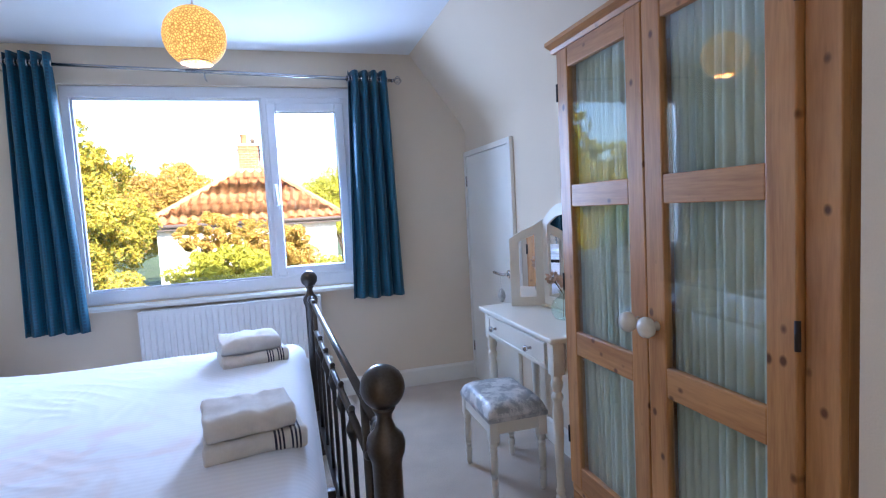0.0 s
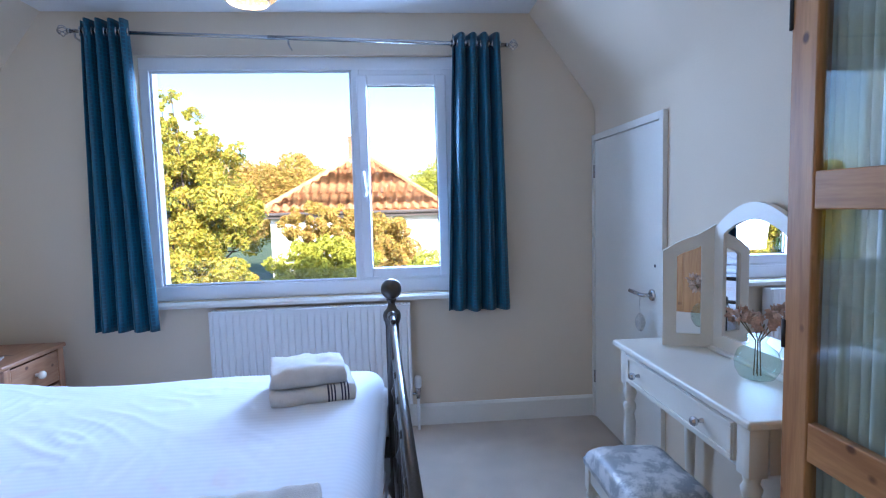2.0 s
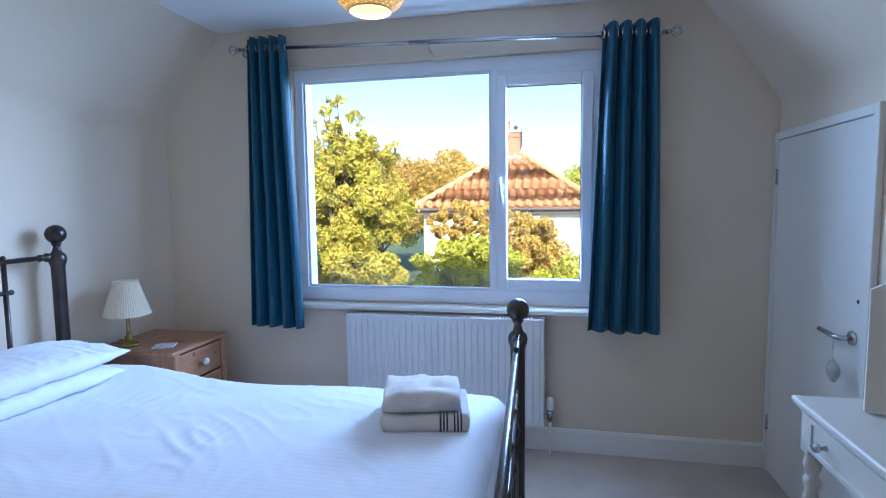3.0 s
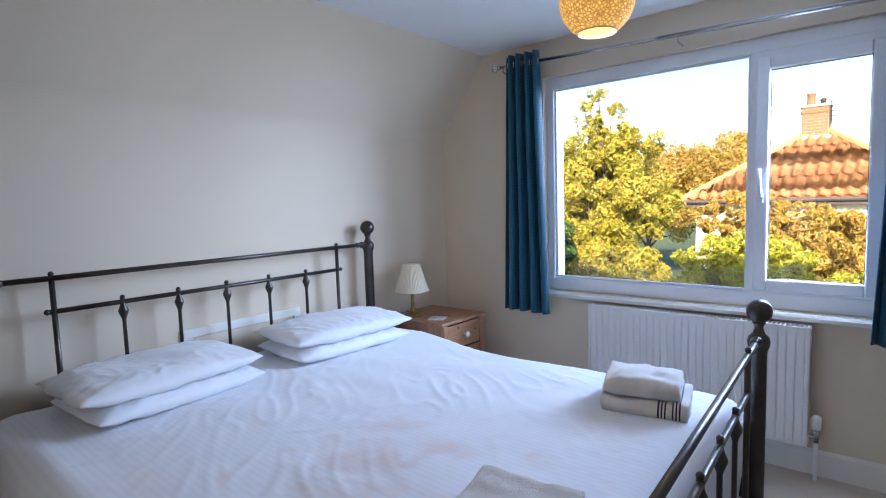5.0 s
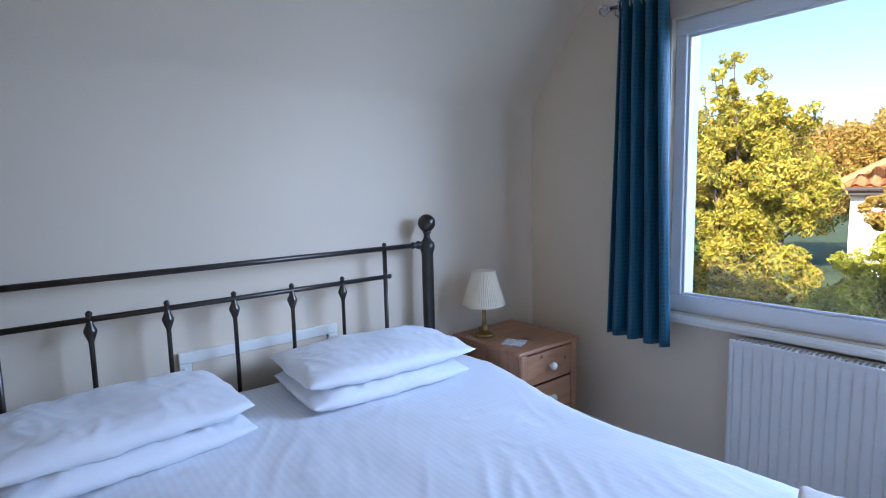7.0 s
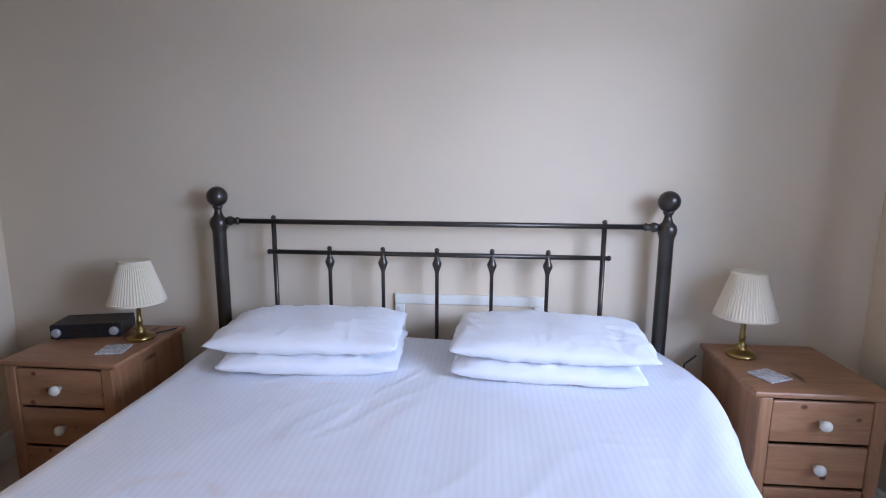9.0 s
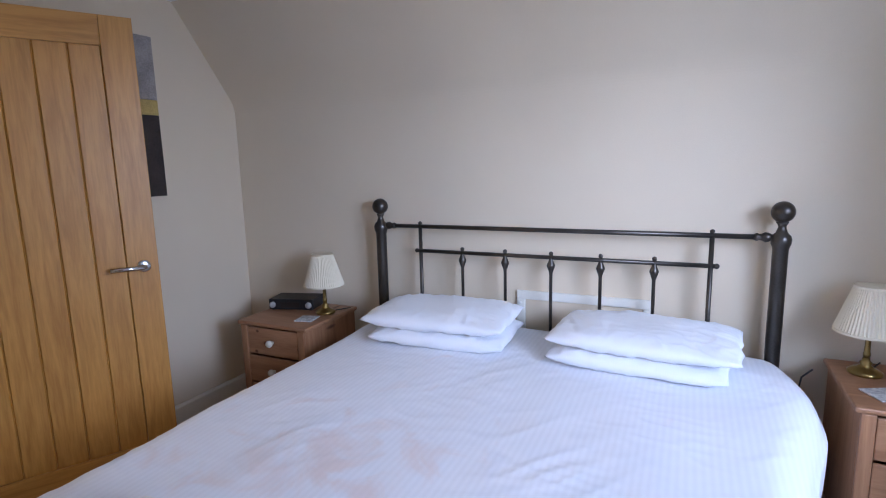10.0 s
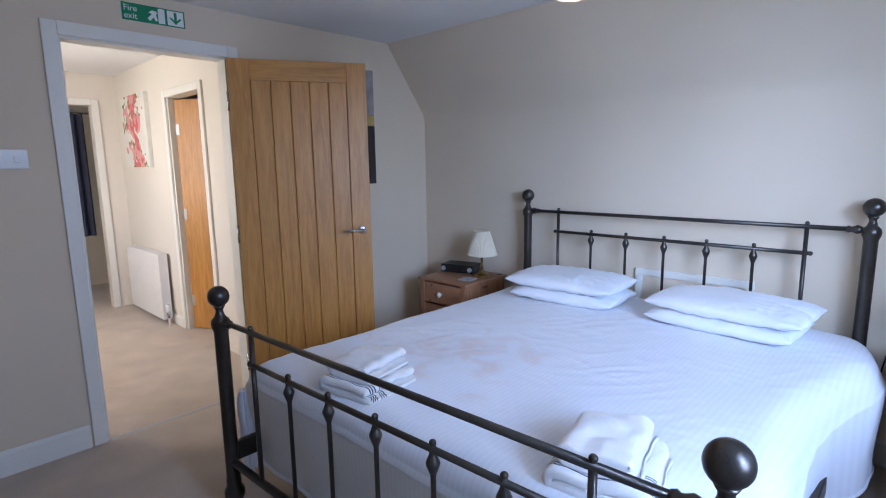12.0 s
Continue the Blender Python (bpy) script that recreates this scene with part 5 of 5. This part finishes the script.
    for r in ((y0, y1, z1 - 0.042, z1), (y0, y1, z0, z0 + 0.042), (y0, y0 + 0.042, z0 + 0.0425, z1 - 0.0425), (y1 - 0.042, y1, z0 + 0.0425, z1 - 0.0425)):
        box(WEST + 0.0005, WEST + 0.018, r[0], r[1], r[2], r[3], 0.004, b)
    part("hatch_frame", b, M["gloss_white"], h)
    part("hatch_panel", box(WEST + 0.0005, WEST + 0.009, y0 + 0.044, y1 - 0.044, z0 + 0.044, z1 - 0.044, 0.002), M["wall"], h)
    for y in (y0 + 0.018, y1 - 0.018):
        part("screw_cap", lathe([(0.007, 0), (0.007, 0.002), (0.003, 0.004)], 12, Matrix.Translation((WEST + 0.018, y, z1 - 0.06)) @ pose(0, 0, 0, 0, 90, 0)), M["plastic_white"], h)
    return h


hatch()


# ---- doors ----
def lever(parent, x, y, z, way, out, mat="chrome"):
    """A lever handle on a round rose; way: along the door, out: away from its face."""
    r = part("handle_rose", lathe([(0.026, 0), (0.026, 0.006), (0.022, 0.009), (0.010, 0.010)], 22, Matrix.Translation((x, y, z)) @ pose(0, 0, 0, -90 * out, 0, 0)), M[mat], parent, "round steel rose", True)
    part("lever", tube([(x, y, z), (x, y + out * 0.035, z), (x + way * 0.010, y + out * 0.046, z), (x + way * 0.06, y + out * 0.048, z), (x + way * 0.125, y + out * 0.046, z)], 0.0095, 12), M[mat], r, "steel lever handle", True)
    return r


def oak_door():
    w, h, t = 0.772, 1.985, 0.036
    hx, hy, fx, fy = 1.515, 0.062, 0.838, 0.440
    rz = math.degrees(math.atan2(fy - hy, fx - hx))
    d = thing("door_1", "golden oak boarded door standing open into the bedroom", "door", (hx, hy, 0.010), rz, "", "structure")
    # local x from the hinge to the free edge, local -y faces the room
    s = 0.115
    part("stile", box(0, s, -t / 2, t / 2, 0, h, 0.002), M["oak"], d)
    part("stile", box(w - s, w, -t / 2, t / 2, 0, h, 0.002), M["oak"], d)
    part("rail", box(s + 0.0004, w - s - 0.0004, -t / 2 + 0.0006, t / 2 - 0.0006, h - 0.115, h, 0.002), M["oak_x"], d)
    part("rail", box(s + 0.0004, w - s - 0.0004, -t / 2 + 0.0006, t / 2 - 0.0006, 0, 0.20, 0.002), M["oak_x"], d)
    n = 5
    pw = (w - 2 * s) / n
    for k in range(n):
        x0 = s + k * pw
        part("plank", prism([(x0 + 0.0003, -t / 2 + 0.016), (x0 + 0.005, -t / 2 + 0.009), (x0 + pw - 0.005, -t / 2 + 0.009), (x0 + pw - 0.0003, -t / 2 + 0.016), (x0 + pw - 0.0003, t / 2 - 0.012), (x0 + 0.0003, t / 2 - 0.012)], 0.2005, h - 0.1155, "z"), M["oak"], d)
    lever(d, w - 0.055, -t / 2, 0.99, -1, -1)
    lever(d, w - 0.055, t / 2, 0.99, -1, 1)
    for z in (0.22, 1.0, 1.75):
        part("hinge", rod((-0.006, -t / 2 + 0.002, z - 0.05), (-0.006, -t / 2 + 0.002, z + 0.05), 0.006, 10), M["chrome"], d, "steel butt hinge", True)
    part("latch_plate", box(w, w + 0.0012, -0.011, 0.011, 0.94, 1.06), M["chrome"], d, "steel latch plate")
    return d


oak_door()


def white_door():
    y0, y1, z1 = 2.838, 3.638, 1.602
    d = thing("door_2", "plain white painted flush cupboard door, closed", "door", (0, 0, 0), 0, "", "structure")
    b = bmesh.new()
    f = 0.034
    for a0, a1, c0, c1 in ((y0, y0 + f, 0, z1), (y1 - f, y1, 0, z1), (y0 + f + 0.0005, y1 - f - 0.0005, z1 - f, z1)):
        box(EAST - 0.022, EAST, a0, a1, c0, c1, 0.003, b)
    part("door_frame", b, M["gloss_white"], d)
    leaf = part("door_leaf", box(EAST - 0.015, EAST - 0.0005, y0 + f + 0.003, y1 - f - 0.003, 0.008, z1 - f - 0.003, 0.002), M["gloss_white"], d)
    r = part("handle_rose", lathe([(0.026, 0), (0.026, 0.006), (0.022, 0.010), (0.010, 0.011)], 22, Matrix.Translation((EAST - 0.015, 2.930, 0.820)) @ pose(0, 0, 0, 0, -90, 0)), M["chrome"], leaf, "round steel rose", True)
    part("lever", tube([(EAST - 0.015, 2.930, 0.820), (EAST - 0.055, 2.930, 0.820), (EAST - 0.062, 2.945, 0.820), (EAST - 0.062, 3.055, 0.823)], 0.009, 12), M["chrome"], leaf, "steel lever handle", True)
    part("keyhole", lathe([(0.007, 0), (0.007, 0.0015)], 12, Matrix.Translation((EAST - 0.015, 2.910, 0.95)) @ pose(0, 0, 0, 0, -90, 0)), M["black"], leaf, "dark keyhole")
    for z in (0.24, 1.40):
        part("hinge", rod((EAST - 0.019, y1 - f - 0.002, z - 0.035), (EAST - 0.019, y1 - f - 0.002, z + 0.035), 0.006, 10), M["chrome"], leaf, "steel hinge", True)
    return d


white_door()


def hanging_heart():
    h = thing("hanging_ornament", "white wicker ornament hanging from the cupboard door handle", "ornament", (EAST - 0.062, 2.950, 0.820))
    part("cord", tube([(0, 0, 0.010), (0, 0.006, -0.04), (0, 0, -0.085)], 0.002, 6), M["wicker"], h)
    for k in range(16):
        a0 = k * 0.39
        pts = [(0.018 * math.cos(a0 + q * 2.5) * math.sin(math.pi * (0.1 + 0.8 * q)), 0.030 * math.sin(a0 + q * 2.5) * math.sin(math.pi * (0.1 + 0.8 * q)), -0.085 - 0.075 * q) for q in [i / 8 for i in range(9)]]
        part("wicker_strand", tube(pts, 0.0022, 6), M["wicker"], h)
    return h


hanging_heart()


# ---- fixtures on the door wall ----
def light_switch():
    s = thing("light_switch", "white plastic double light switch on the wall", "light switch", (2.520, 0.0005, 1.448))
    part("plate", box(-0.073, 0.073, 0, 0.009, -0.043, 0.043, 0.003), M["plastic_white"], s)
    for x in (-0.03, 0.03):
        part("rocker", box(x - 0.009, x + 0.009, 0.0092, 0.013, -0.015, 0.015, 0.0015), M["plastic_white"], s)
    return s


light_switch()


def letters(text, size, m, mat, parent, name="lettering"):
    cu = bpy.data.curves.new(name, "FONT")
    cu.body, cu.size, cu.extrude = text, size, 0.0006
    tmp = bpy.data.objects.new("tmp", cu)
    scene.collection.objects.link(tmp)
    me = bpy.data.meshes.new_from_object(tmp.evaluated_get(bpy.context.evaluated_depsgraph_get()))
    bpy.data.objects.remove(tmp)
    me.name = name
    me.materials.clear()
    me.materials.append(mat)
    ob = new(name, me)
    ob.parent = parent
    ob.matrix_local = m
    return ob


def exit_sign():
    # local x runs to the right as read from the room
    s = thing("fire_exit_sign", "green and white fire exit sign above the doorway", "sign", (1.848, 0.0005, 2.172), 180)
    part("plate", box(-0.150, 0.150, -0.003, 0.0, -0.042, 0.042, 0.0008), M["sign_green"], s)
    up = pose(0, 0, 0, 90, 0, 0)
    letters("Fire", 0.040, Matrix.Translation((-0.142, -0.0032, 0.004)) @ up, M["sign_white"], s)
    letters("exit", 0.040, Matrix.Translation((-0.142, -0.0032, -0.032)) @ up, M["sign_white"], s)
    b = bmesh.new()
    box(0.062, 0.142, -0.0042, -0.0032, -0.036, 0.036, 0, b)
    part("arrow_panel", b, M["sign_white"], s)
    part("arrow", prism([(0.102, -0.030), (0.134, 0.002), (0.120, 0.002), (0.109, -0.010), (0.109, 0.030), (0.095, 0.030), (0.095, -0.010), (0.084, 0.002), (0.070, 0.002)], -0.0054, -0.0044, "y"), M["sign_green"], s, "downward arrow")
    part("door_symbol", box(0.018, 0.050, -0.0042, -0.0032, -0.036, 0.036), M["sign_white"], s)
    part("exit_symbol", prism([(-0.034, -0.020), (-0.022, -0.030), (-0.004, -0.010), (0.004, -0.030), (0.014, -0.024), (0.006, 0.004), (0.016, 0.012), (0.006, 0.020), (-0.010, 0.022), (-0.028, 0.010), (-0.012, 0.004)], -0.0056, -0.0046, "y"), M["sign_white"], s, "white exit pictogram")
    return s


exit_sign()


def wall_picture():
    p = thing("wall_canvas", "dark and ochre canvas picture partly behind the open door", "picture", (0.450, 0.0005, 1.265))
    for z0, z1, m in ((0, 0.405, "canvas_dark"), (0.4055, 0.48, "canvas_mid"), (0.4805, 0.785, "canvas_top")):
        part("painted_band", box(0, 0.55, 0, 0.032, z0, z1, 0.002), M[m], p)
    return p


wall_picture()


def flower_picture():
    p = thing("flower_canvas", "red and pink floral canvas on the landing wall", "picture", (HW + 0.0005, -2.42, 1.735))
    part("canvas", box(0, 0.035, -0.325, 0.325, -0.325, 0.325, 0.003), M["canvas_flower"], p)
    return p


flower_picture()


def landing_door():
    d = thing("door_3", "orange oak door ajar off the landing", "door", (HW - 0.06, -1.64, 0.01), 118, "", "structure")
    part("door_leaf", box(0, 0.62, -0.018, 0.018, 0, 1.94, 0.003), M["oak"], d)
    for z in (0.25, 1.0, 1.7):
        part("hinge", box(-0.004, 0.030, -0.0195, -0.0182, z - 0.045, z + 0.045), M["grey_dial"], d, "steel butt hinge")
    return d


landing_door()
# dark sheet and rail added where the far doorway is dark inside
c = thing("dark_sheet", "dark folded sheet added inside the far room", "curtain", (1.72, SOUTH2 - 0.30, 0))
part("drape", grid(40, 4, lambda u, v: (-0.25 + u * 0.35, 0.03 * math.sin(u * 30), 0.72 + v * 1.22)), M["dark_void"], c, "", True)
part("rail", rod((-0.40, 0, 1.95), (0.9, 0, 1.95), 0.01, 8), M["chrome"], c)


def socket_and_cable():
    s = thing("power_cable", "black lamp cable and plug hanging behind the bedside cabinet", "cable", (0.0, 2.90, 0.0))
    part("cable", tube([(0.06, 0.045, 0.60), (0.02, 0.02, 0.55), (0.03, 0.0, 0.42), (0.02, -0.01, 0.30), (0.04, 0.0, 0.12), (0.03, 0.01, 0.01)], 0.0035, 8), M["black"], s, "", True)
    part("inline_switch", box(0.012, 0.032, -0.016, 0.010, 0.33, 0.40, 0.005), M["black"], s)
    return s


socket_and_cable()


# ---- outside ----
GROUND = -2.5
structure("ground", grid(24, 24, lambda u, v: ((u - 0.5) * 900, (v - 0.5) * 900, GROUND)), M["grass"], "grass garden reaching to the horizon", "ground")


def leaves(name, mat, parent, blobs, count, size, seed, label=""):
    """A crown of many small leaves scattered through overlapping uneven clumps."""
    rnd = np.random.RandomState(seed)
    blobs = np.array(blobs, float)
    weight = (blobs[:, 3] * blobs[:, 4] * blobs[:, 5]) ** 0.6
    pick = rnd.choice(len(blobs), count, p=weight / weight.sum())
    d = rnd.normal(size=(count, 3))
    d /= np.linalg.norm(d, axis=1)[:, None]
    rad = rnd.uniform(0.45, 1.08, count) ** 0.6
    p = blobs[pick, :3] + d * rad[:, None] * blobs[pick, 3:6]
    lump = np.sin(p[:, 0] * 5.1 + p[:, 2] * 3.7 + seed) * np.sin(p[:, 1] * 4.3 - p[:, 2] * 5.9) * np.sin(p[:, 0] * 2.3 + p[:, 1] * 3.1)
    keep = lump + rnd.normal(size=count) * 0.35 > -0.42
    p, d = p[keep], d[keep]
    k = len(p)
    n = d + rnd.normal(size=(k, 3)) * 0.8
    n /= np.linalg.norm(n, axis=1)[:, None]
    t = np.cross(n, rnd.normal(size=(k, 3)))
    t /= np.linalg.norm(t, axis=1)[:, None]
    b = np.cross(n, t)
    s = size * rnd.uniform(0.6, 1.3, k)[:, None]
    bend = n * s * 0.22
    verts = np.stack([p - t * s, p - b * s * 0.45 + bend, p + t * s, p + b * s * 0.45 + bend], 1).reshape(-1, 3)
    faces = np.arange(4 * k).reshape(-1, 4)
    tri = np.concatenate([faces[:, [0, 1, 2]], faces[:, [0, 2, 3]]])
    me = bpy.data.meshes.new(name)
    me.from_pydata(verts.tolist(), [], tri.tolist())
    me.materials.append(mat)
    ob = new(name, me)
    ob.parent = parent
    if label:
        ob["label"] = label
    return ob


def tree(name, label, x, y, trunk_top, blobs, mat, count, size, seed, r=0.12, category="tree"):
    t = thing(name, label, category, (x, y, GROUND))
    rnd = random.Random(seed)
    h = trunk_top - GROUND
    pts = [(0.10 * math.sin(i * 1.3 + seed), 0.10 * math.cos(i * 1.1), h * i / 6) for i in range(7)]
    part("trunk", tube(pts, lambda q: r * (1 - 0.6 * q), 9), M["bark"], t, "", True)
    for i in range(min(9, len(blobs))):
        bx, by, bz = (blobs[i][k] for k in range(3))
        base = Vector(pts[2 + i % 4])
        tip = Vector((bx, by, bz))
        mid = base.lerp(tip, 0.5) + Vector((rnd.uniform(-0.1, 0.1), rnd.uniform(-0.1, 0.1), -0.12))
        part("limb", tube([base, mid, tip], lambda q: r * 0.3 * (1 - 0.95 * q) + 0.003, 7), M["bark"], t, "", True)
    leaves("crown", mat, t, blobs, count, size, seed)
    return t


def clumps(cx, cy, cz, rx, ry, rz, n, r, seed):
    """Clump centres and radii spread through an ellipsoid."""
    rnd = random.Random(seed)
    out = []
    while len(out) < n:
        a, b, c = (rnd.uniform(-1, 1) for _ in range(3))
        if a * a + b * b + c * c < 1:
            q = r * rnd.uniform(0.6, 1.25)
            out.append((cx + a * rx, cy + b * ry, cz + c * rz, q, q, q * 0.85))
    return out


up = -GROUND
tree("garden_tree", "tall garden tree with golden green autumn leaves", -0.95, 8.6, 1.5, clumps(-0.10, -0.1, up + 2.55, 0.46, 0.3, 0.42, 70, 0.042, 4) + clumps(0.0, -0.1, up + 2.05, 0.85, 0.5, 0.34, 110, 0.075, 6) + clumps(0.05, 0, up + 1.25, 0.88, 0.7, 0.85, 150, 0.17, 2) + clumps(-1.2, -0.2, up + 1.1, 0.9, 0.6, 1.2, 110, 0.18, 3) + clumps(0.05, -0.3, up - 0.1, 0.85, 0.7, 0.9, 110, 0.19, 5), M["leaf_gold"], 120000, 0.034, 11)
tree("garden_tree", "tall tree with golden autumn crown beyond the roof", -2.3, 24.5, 1.0, clumps(0.1, 0, up + 2.1, 1.2, 1.0, 1.3, 34, 0.6, 7) + clumps(-2.2, 0, up + 1.9, 1.6, 1.0, 1.5, 30, 0.7, 8), M["leaf_russet"], 40000, 0.075, 12)
tree("conifer", "feathery green conifer beside the garden tree", -1.15, 7.2, 0.6, clumps(0.0, 0, up + 0.35, 0.26, 0.3, 1.3, 22, 0.18, 9), M["leaf_dark"], 14000, 0.045, 13, 0.08)
tree("garden_shrub", "dense green and yellow shrub in front of the house", 1.0, 7.6, -0.2, clumps(0.10, 0, up + 0.28, 0.78, 0.5, 0.58, 120, 0.14, 15) + clumps(-0.15, 0, up - 0.25, 0.90, 0.5, 0.55, 100, 0.17, 16), M["leaf_green"], 64000, 0.030, 14, 0.07, "shrub")
tree("garden_shrub", "sparse russet climber against the white wall", 1.05, 8.2, 0.5, clumps(-0.05, 0, up + 0.98, 0.62, 0.3, 0.34, 110, 0.065, 53) + clumps(0.65, 0, up + 0.80, 0.5, 0.3, 0.34, 70, 0.085, 54), M["leaf_russet"], 17000, 0.030, 55, 0.05, "shrub")
tree("garden_shrub", "russet and olive shrub climbing in front of the white wall", 1.9, 9.0, 0.2, clumps(-0.25, 0, up + 0.55, 0.60, 0.4, 0.42, 30, 0.20, 18) + clumps(0.2, 0, up + 0.0, 0.85, 0.4, 0.60, 30, 0.28, 19), M["leaf_russet"], 40000, 0.034, 15, 0.07, "shrub")
tree("garden_shrub", "bright green shrub beside the russet one", 2.75, 8.4, -0.4, clumps(-0.1, 0, up + 0.05, 0.9, 0.5, 0.50, 26, 0.26, 20), M["leaf_green"], 30000, 0.032, 16, 0.07, "shrub")
for i, (x, y, z, rx, rz, mt) in enumerate(((-6.5, 27, 1.2, 4.2, 2.0, "leaf_gold"), (-3.6, 29, 1.4, 3.0, 2.0, "leaf_gold"), (-0.6, 28, 1.4, 1.8, 1.7, "leaf_green"), (4.5, 28, 1.9, 1.5, 1.3, "leaf_green"), (11, 34, 1.0, 4.0, 2.4, "leaf_gold"), (-13, 30, 1.6, 4.5, 3.0, "leaf_gold"))):
    tree("distant_tree", "distant rounded tree beyond the neighbouring house", x, y, z, clumps(0, 0, z + up, rx, 1.4, rz, 30, 0.85, 30 + i), M[mt], 22000, 0.085, 40 + i, 0.2)


def house():
    h = thing("neighbour_house", "white rendered bungalow with red pantile hipped roof", "house", (0, 0, 0))
    x0, x1, y0, y1, ze, zp = -1.52, 3.40, 14.5, 20.0, 1.16, 2.80
    ov = 0.25
    part("wall", box(x0 + ov, x1 - ov, y0 + ov, y1 - ov, GROUND, ze), M["render_white"], h)
    rx0, rx1, ry = 0.86, 1.10, 17.2
    b = bmesh.new()
    A, B, Cc, D = (b.verts.new(p) for p in ((x0, y0, ze), (x1, y0, ze), (x1, y1, ze), (x0, y1, ze)))
    P, Q = b.verts.new((rx0, ry, zp)), b.verts.new((rx1, ry, zp))
    for f in ((A, B, Q, P), (B, Cc, Q), (Cc, D, P, Q), (D, A, P), (D, Cc, B, A)):
        b.faces.new(f)
    bmesh.ops.recalc_face_normals(b, faces=b.faces[:])
    roof = part("roof", b, M["pantile"], h)
    part("fascia", box(x0 + 0.02, x1 - 0.02, y0 + 0.01, y0 + 0.04, ze - 0.14, ze - 0.012), M["fascia"], h, "dark eaves board")
    part("gutter", tube([(x0, y0 - 0.03, ze - 0.03), (x1, y0 - 0.03, ze - 0.03)], 0.045, 8), M["fascia"], h, "dark gutter")
    # pantiles: one curved tile, laid course by course over the front slope
    slope = math.atan2(zp - ze, ry - y0)
    length = math.hypot(zp - ze, ry - y0)
    tw, tl = 0.235, 0.34
    def tile(u, v):
        return (u - 0.5) * tw * 1.04, v * tl, 0.054 + 0.038 * math.sin((u - 0.1) * math.pi * 2) - 0.009 * v
    bt = grid(6, 1, tile)
    bmesh.ops.solidify(bt, geom=bt.faces[:], thickness=0.006)
    me = bpy.data.meshes.new("roof_tile")
    bt.to_mesh(me)
    bt.free()
    me.materials.append(M["pantile"])
    rows = int(length / 0.285)
    for r in range(rows):
        s = r * 0.285
        q = s / length
        lo, hi = x0 + (rx0 - x0) * q + 0.06, x1 + (rx1 - x1) * q - 0.06
        n = int((hi - lo) / tw)
        for k in range(n):
            x = lo + (k + 0.5) * (hi - lo) / n
            ob = new("roof_tile", me)
            ob.parent = roof
            ob.matrix_local = Matrix.Translation((x, y0 + math.cos(slope) * s, ze + math.sin(slope) * s)) @ pose(0, 0, 0, math.degrees(slope), 0, 0)
    for p0, p1 in (((x0, y0, ze + 0.04), (rx0, ry, zp + 0.05)), ((x1, y0, ze + 0.04), (rx1, ry, zp + 0.05)), ((rx0, ry, zp + 0.05), (rx1, ry, zp + 0.05))):
        n = 12
        for i in range(n):
            a, c = Vector(p0).lerp(Vector(p1), i / n), Vector(p0).lerp(Vector(p1), (i + 1.08) / n)
            part("ridge_tile", rod(a, c, 0.085, 8), M["pantile"], roof)
    cx0, cx1, cy0, cy1, zc = 0.62, 1.18, 16.9, 17.4, zp + 0.58
    ch = part("chimney", box(cx0, cx1, cy0, cy1, zp - 0.35, zc, 0.008), M["mortar"], h, "weathered brick chimney stack")
    rows = 12
    step = (zc - zp + 0.30) / rows
    for z in range(rows):
        zb = zp - 0.30 + z * step
        flare = 0.022 if z == rows - 2 else 0.0
        shift = 0.5 if z % 2 else 0.0
        for k in range(-1, 4):
            a0, a1 = max(0.0, (k + shift) / 3.0), min(1.0, (k + 1 + shift) / 3.0)
            if a1 - a0 > 0.08:
                xa, xb = cx0 + (cx1 - cx0) * a0, cx0 + (cx1 - cx0) * a1
                part("brick", box(xa + 0.005, xb - 0.005, cy0 - 0.010 - flare, cy0 + 0.10, zb + 0.005, zb + step - 0.005), M["brick"], ch)
        for x, s in ((cx0 - 0.010 - flare, 1), (cx1 + 0.010 + flare, -1)):
            for y in (cy0 + 0.11, cy0 + 0.31):
                part("brick", box(min(x, x + s * 0.1), max(x, x + s * 0.1), y, y + 0.185, zb + 0.005, zb + step - 0.005), M["brick"], ch)
    part("chimney_cap", box(cx0 - 0.04, cx1 + 0.04, cy0 - 0.04, cy1 + 0.04, zc, zc + 0.07, 0.012), M["mortar"], ch, "mortar cap")
    part("flashing", box(cx0 - 0.05, cx1 + 0.05, cy0 - 0.05, cy1 + 0.05, zp - 0.36, zp - 0.12, 0.01), M["render_white"], ch, "pale mortar flashing at the foot")
    part("chimney_pot", lathe([(0.105, zc + 0.07), (0.090, zc + 0.15), (0.086, zc + 0.33), (0.102, zc + 0.345), (0.102, zc + 0.37)], 14, Matrix.Translation((cx0 + 0.17, 17.15, 0))), M["brick"], ch, "clay chimney pot", True)
    part("cowl", lathe([(0.06, zc + 0.07), (0.05, zc + 0.17), (0.085, zc + 0.18), (0.03, zc + 0.24)], 12, Matrix.Translation((cx1 - 0.14, 17.15, 0))), M["fascia"], ch, "small metal cowl", True)
    a = part("aerial_mast", rod((cx1 + 0.045, cy0, zp + 0.12), (cx1 + 0.045, cy0, zc + 0.12), 0.014, 6), M["hinge"], h, "thin television aerial")
    for i in range(4):
        part("aerial_rod", rod((cx1 + 0.01, cy0 - 0.10, zp + 0.22 + 0.11 * i), (cx1 + 0.13, cy0 + 0.05, zp + 0.22 + 0.11 * i), 0.009, 5), M["hinge"], a)
    return h


house()
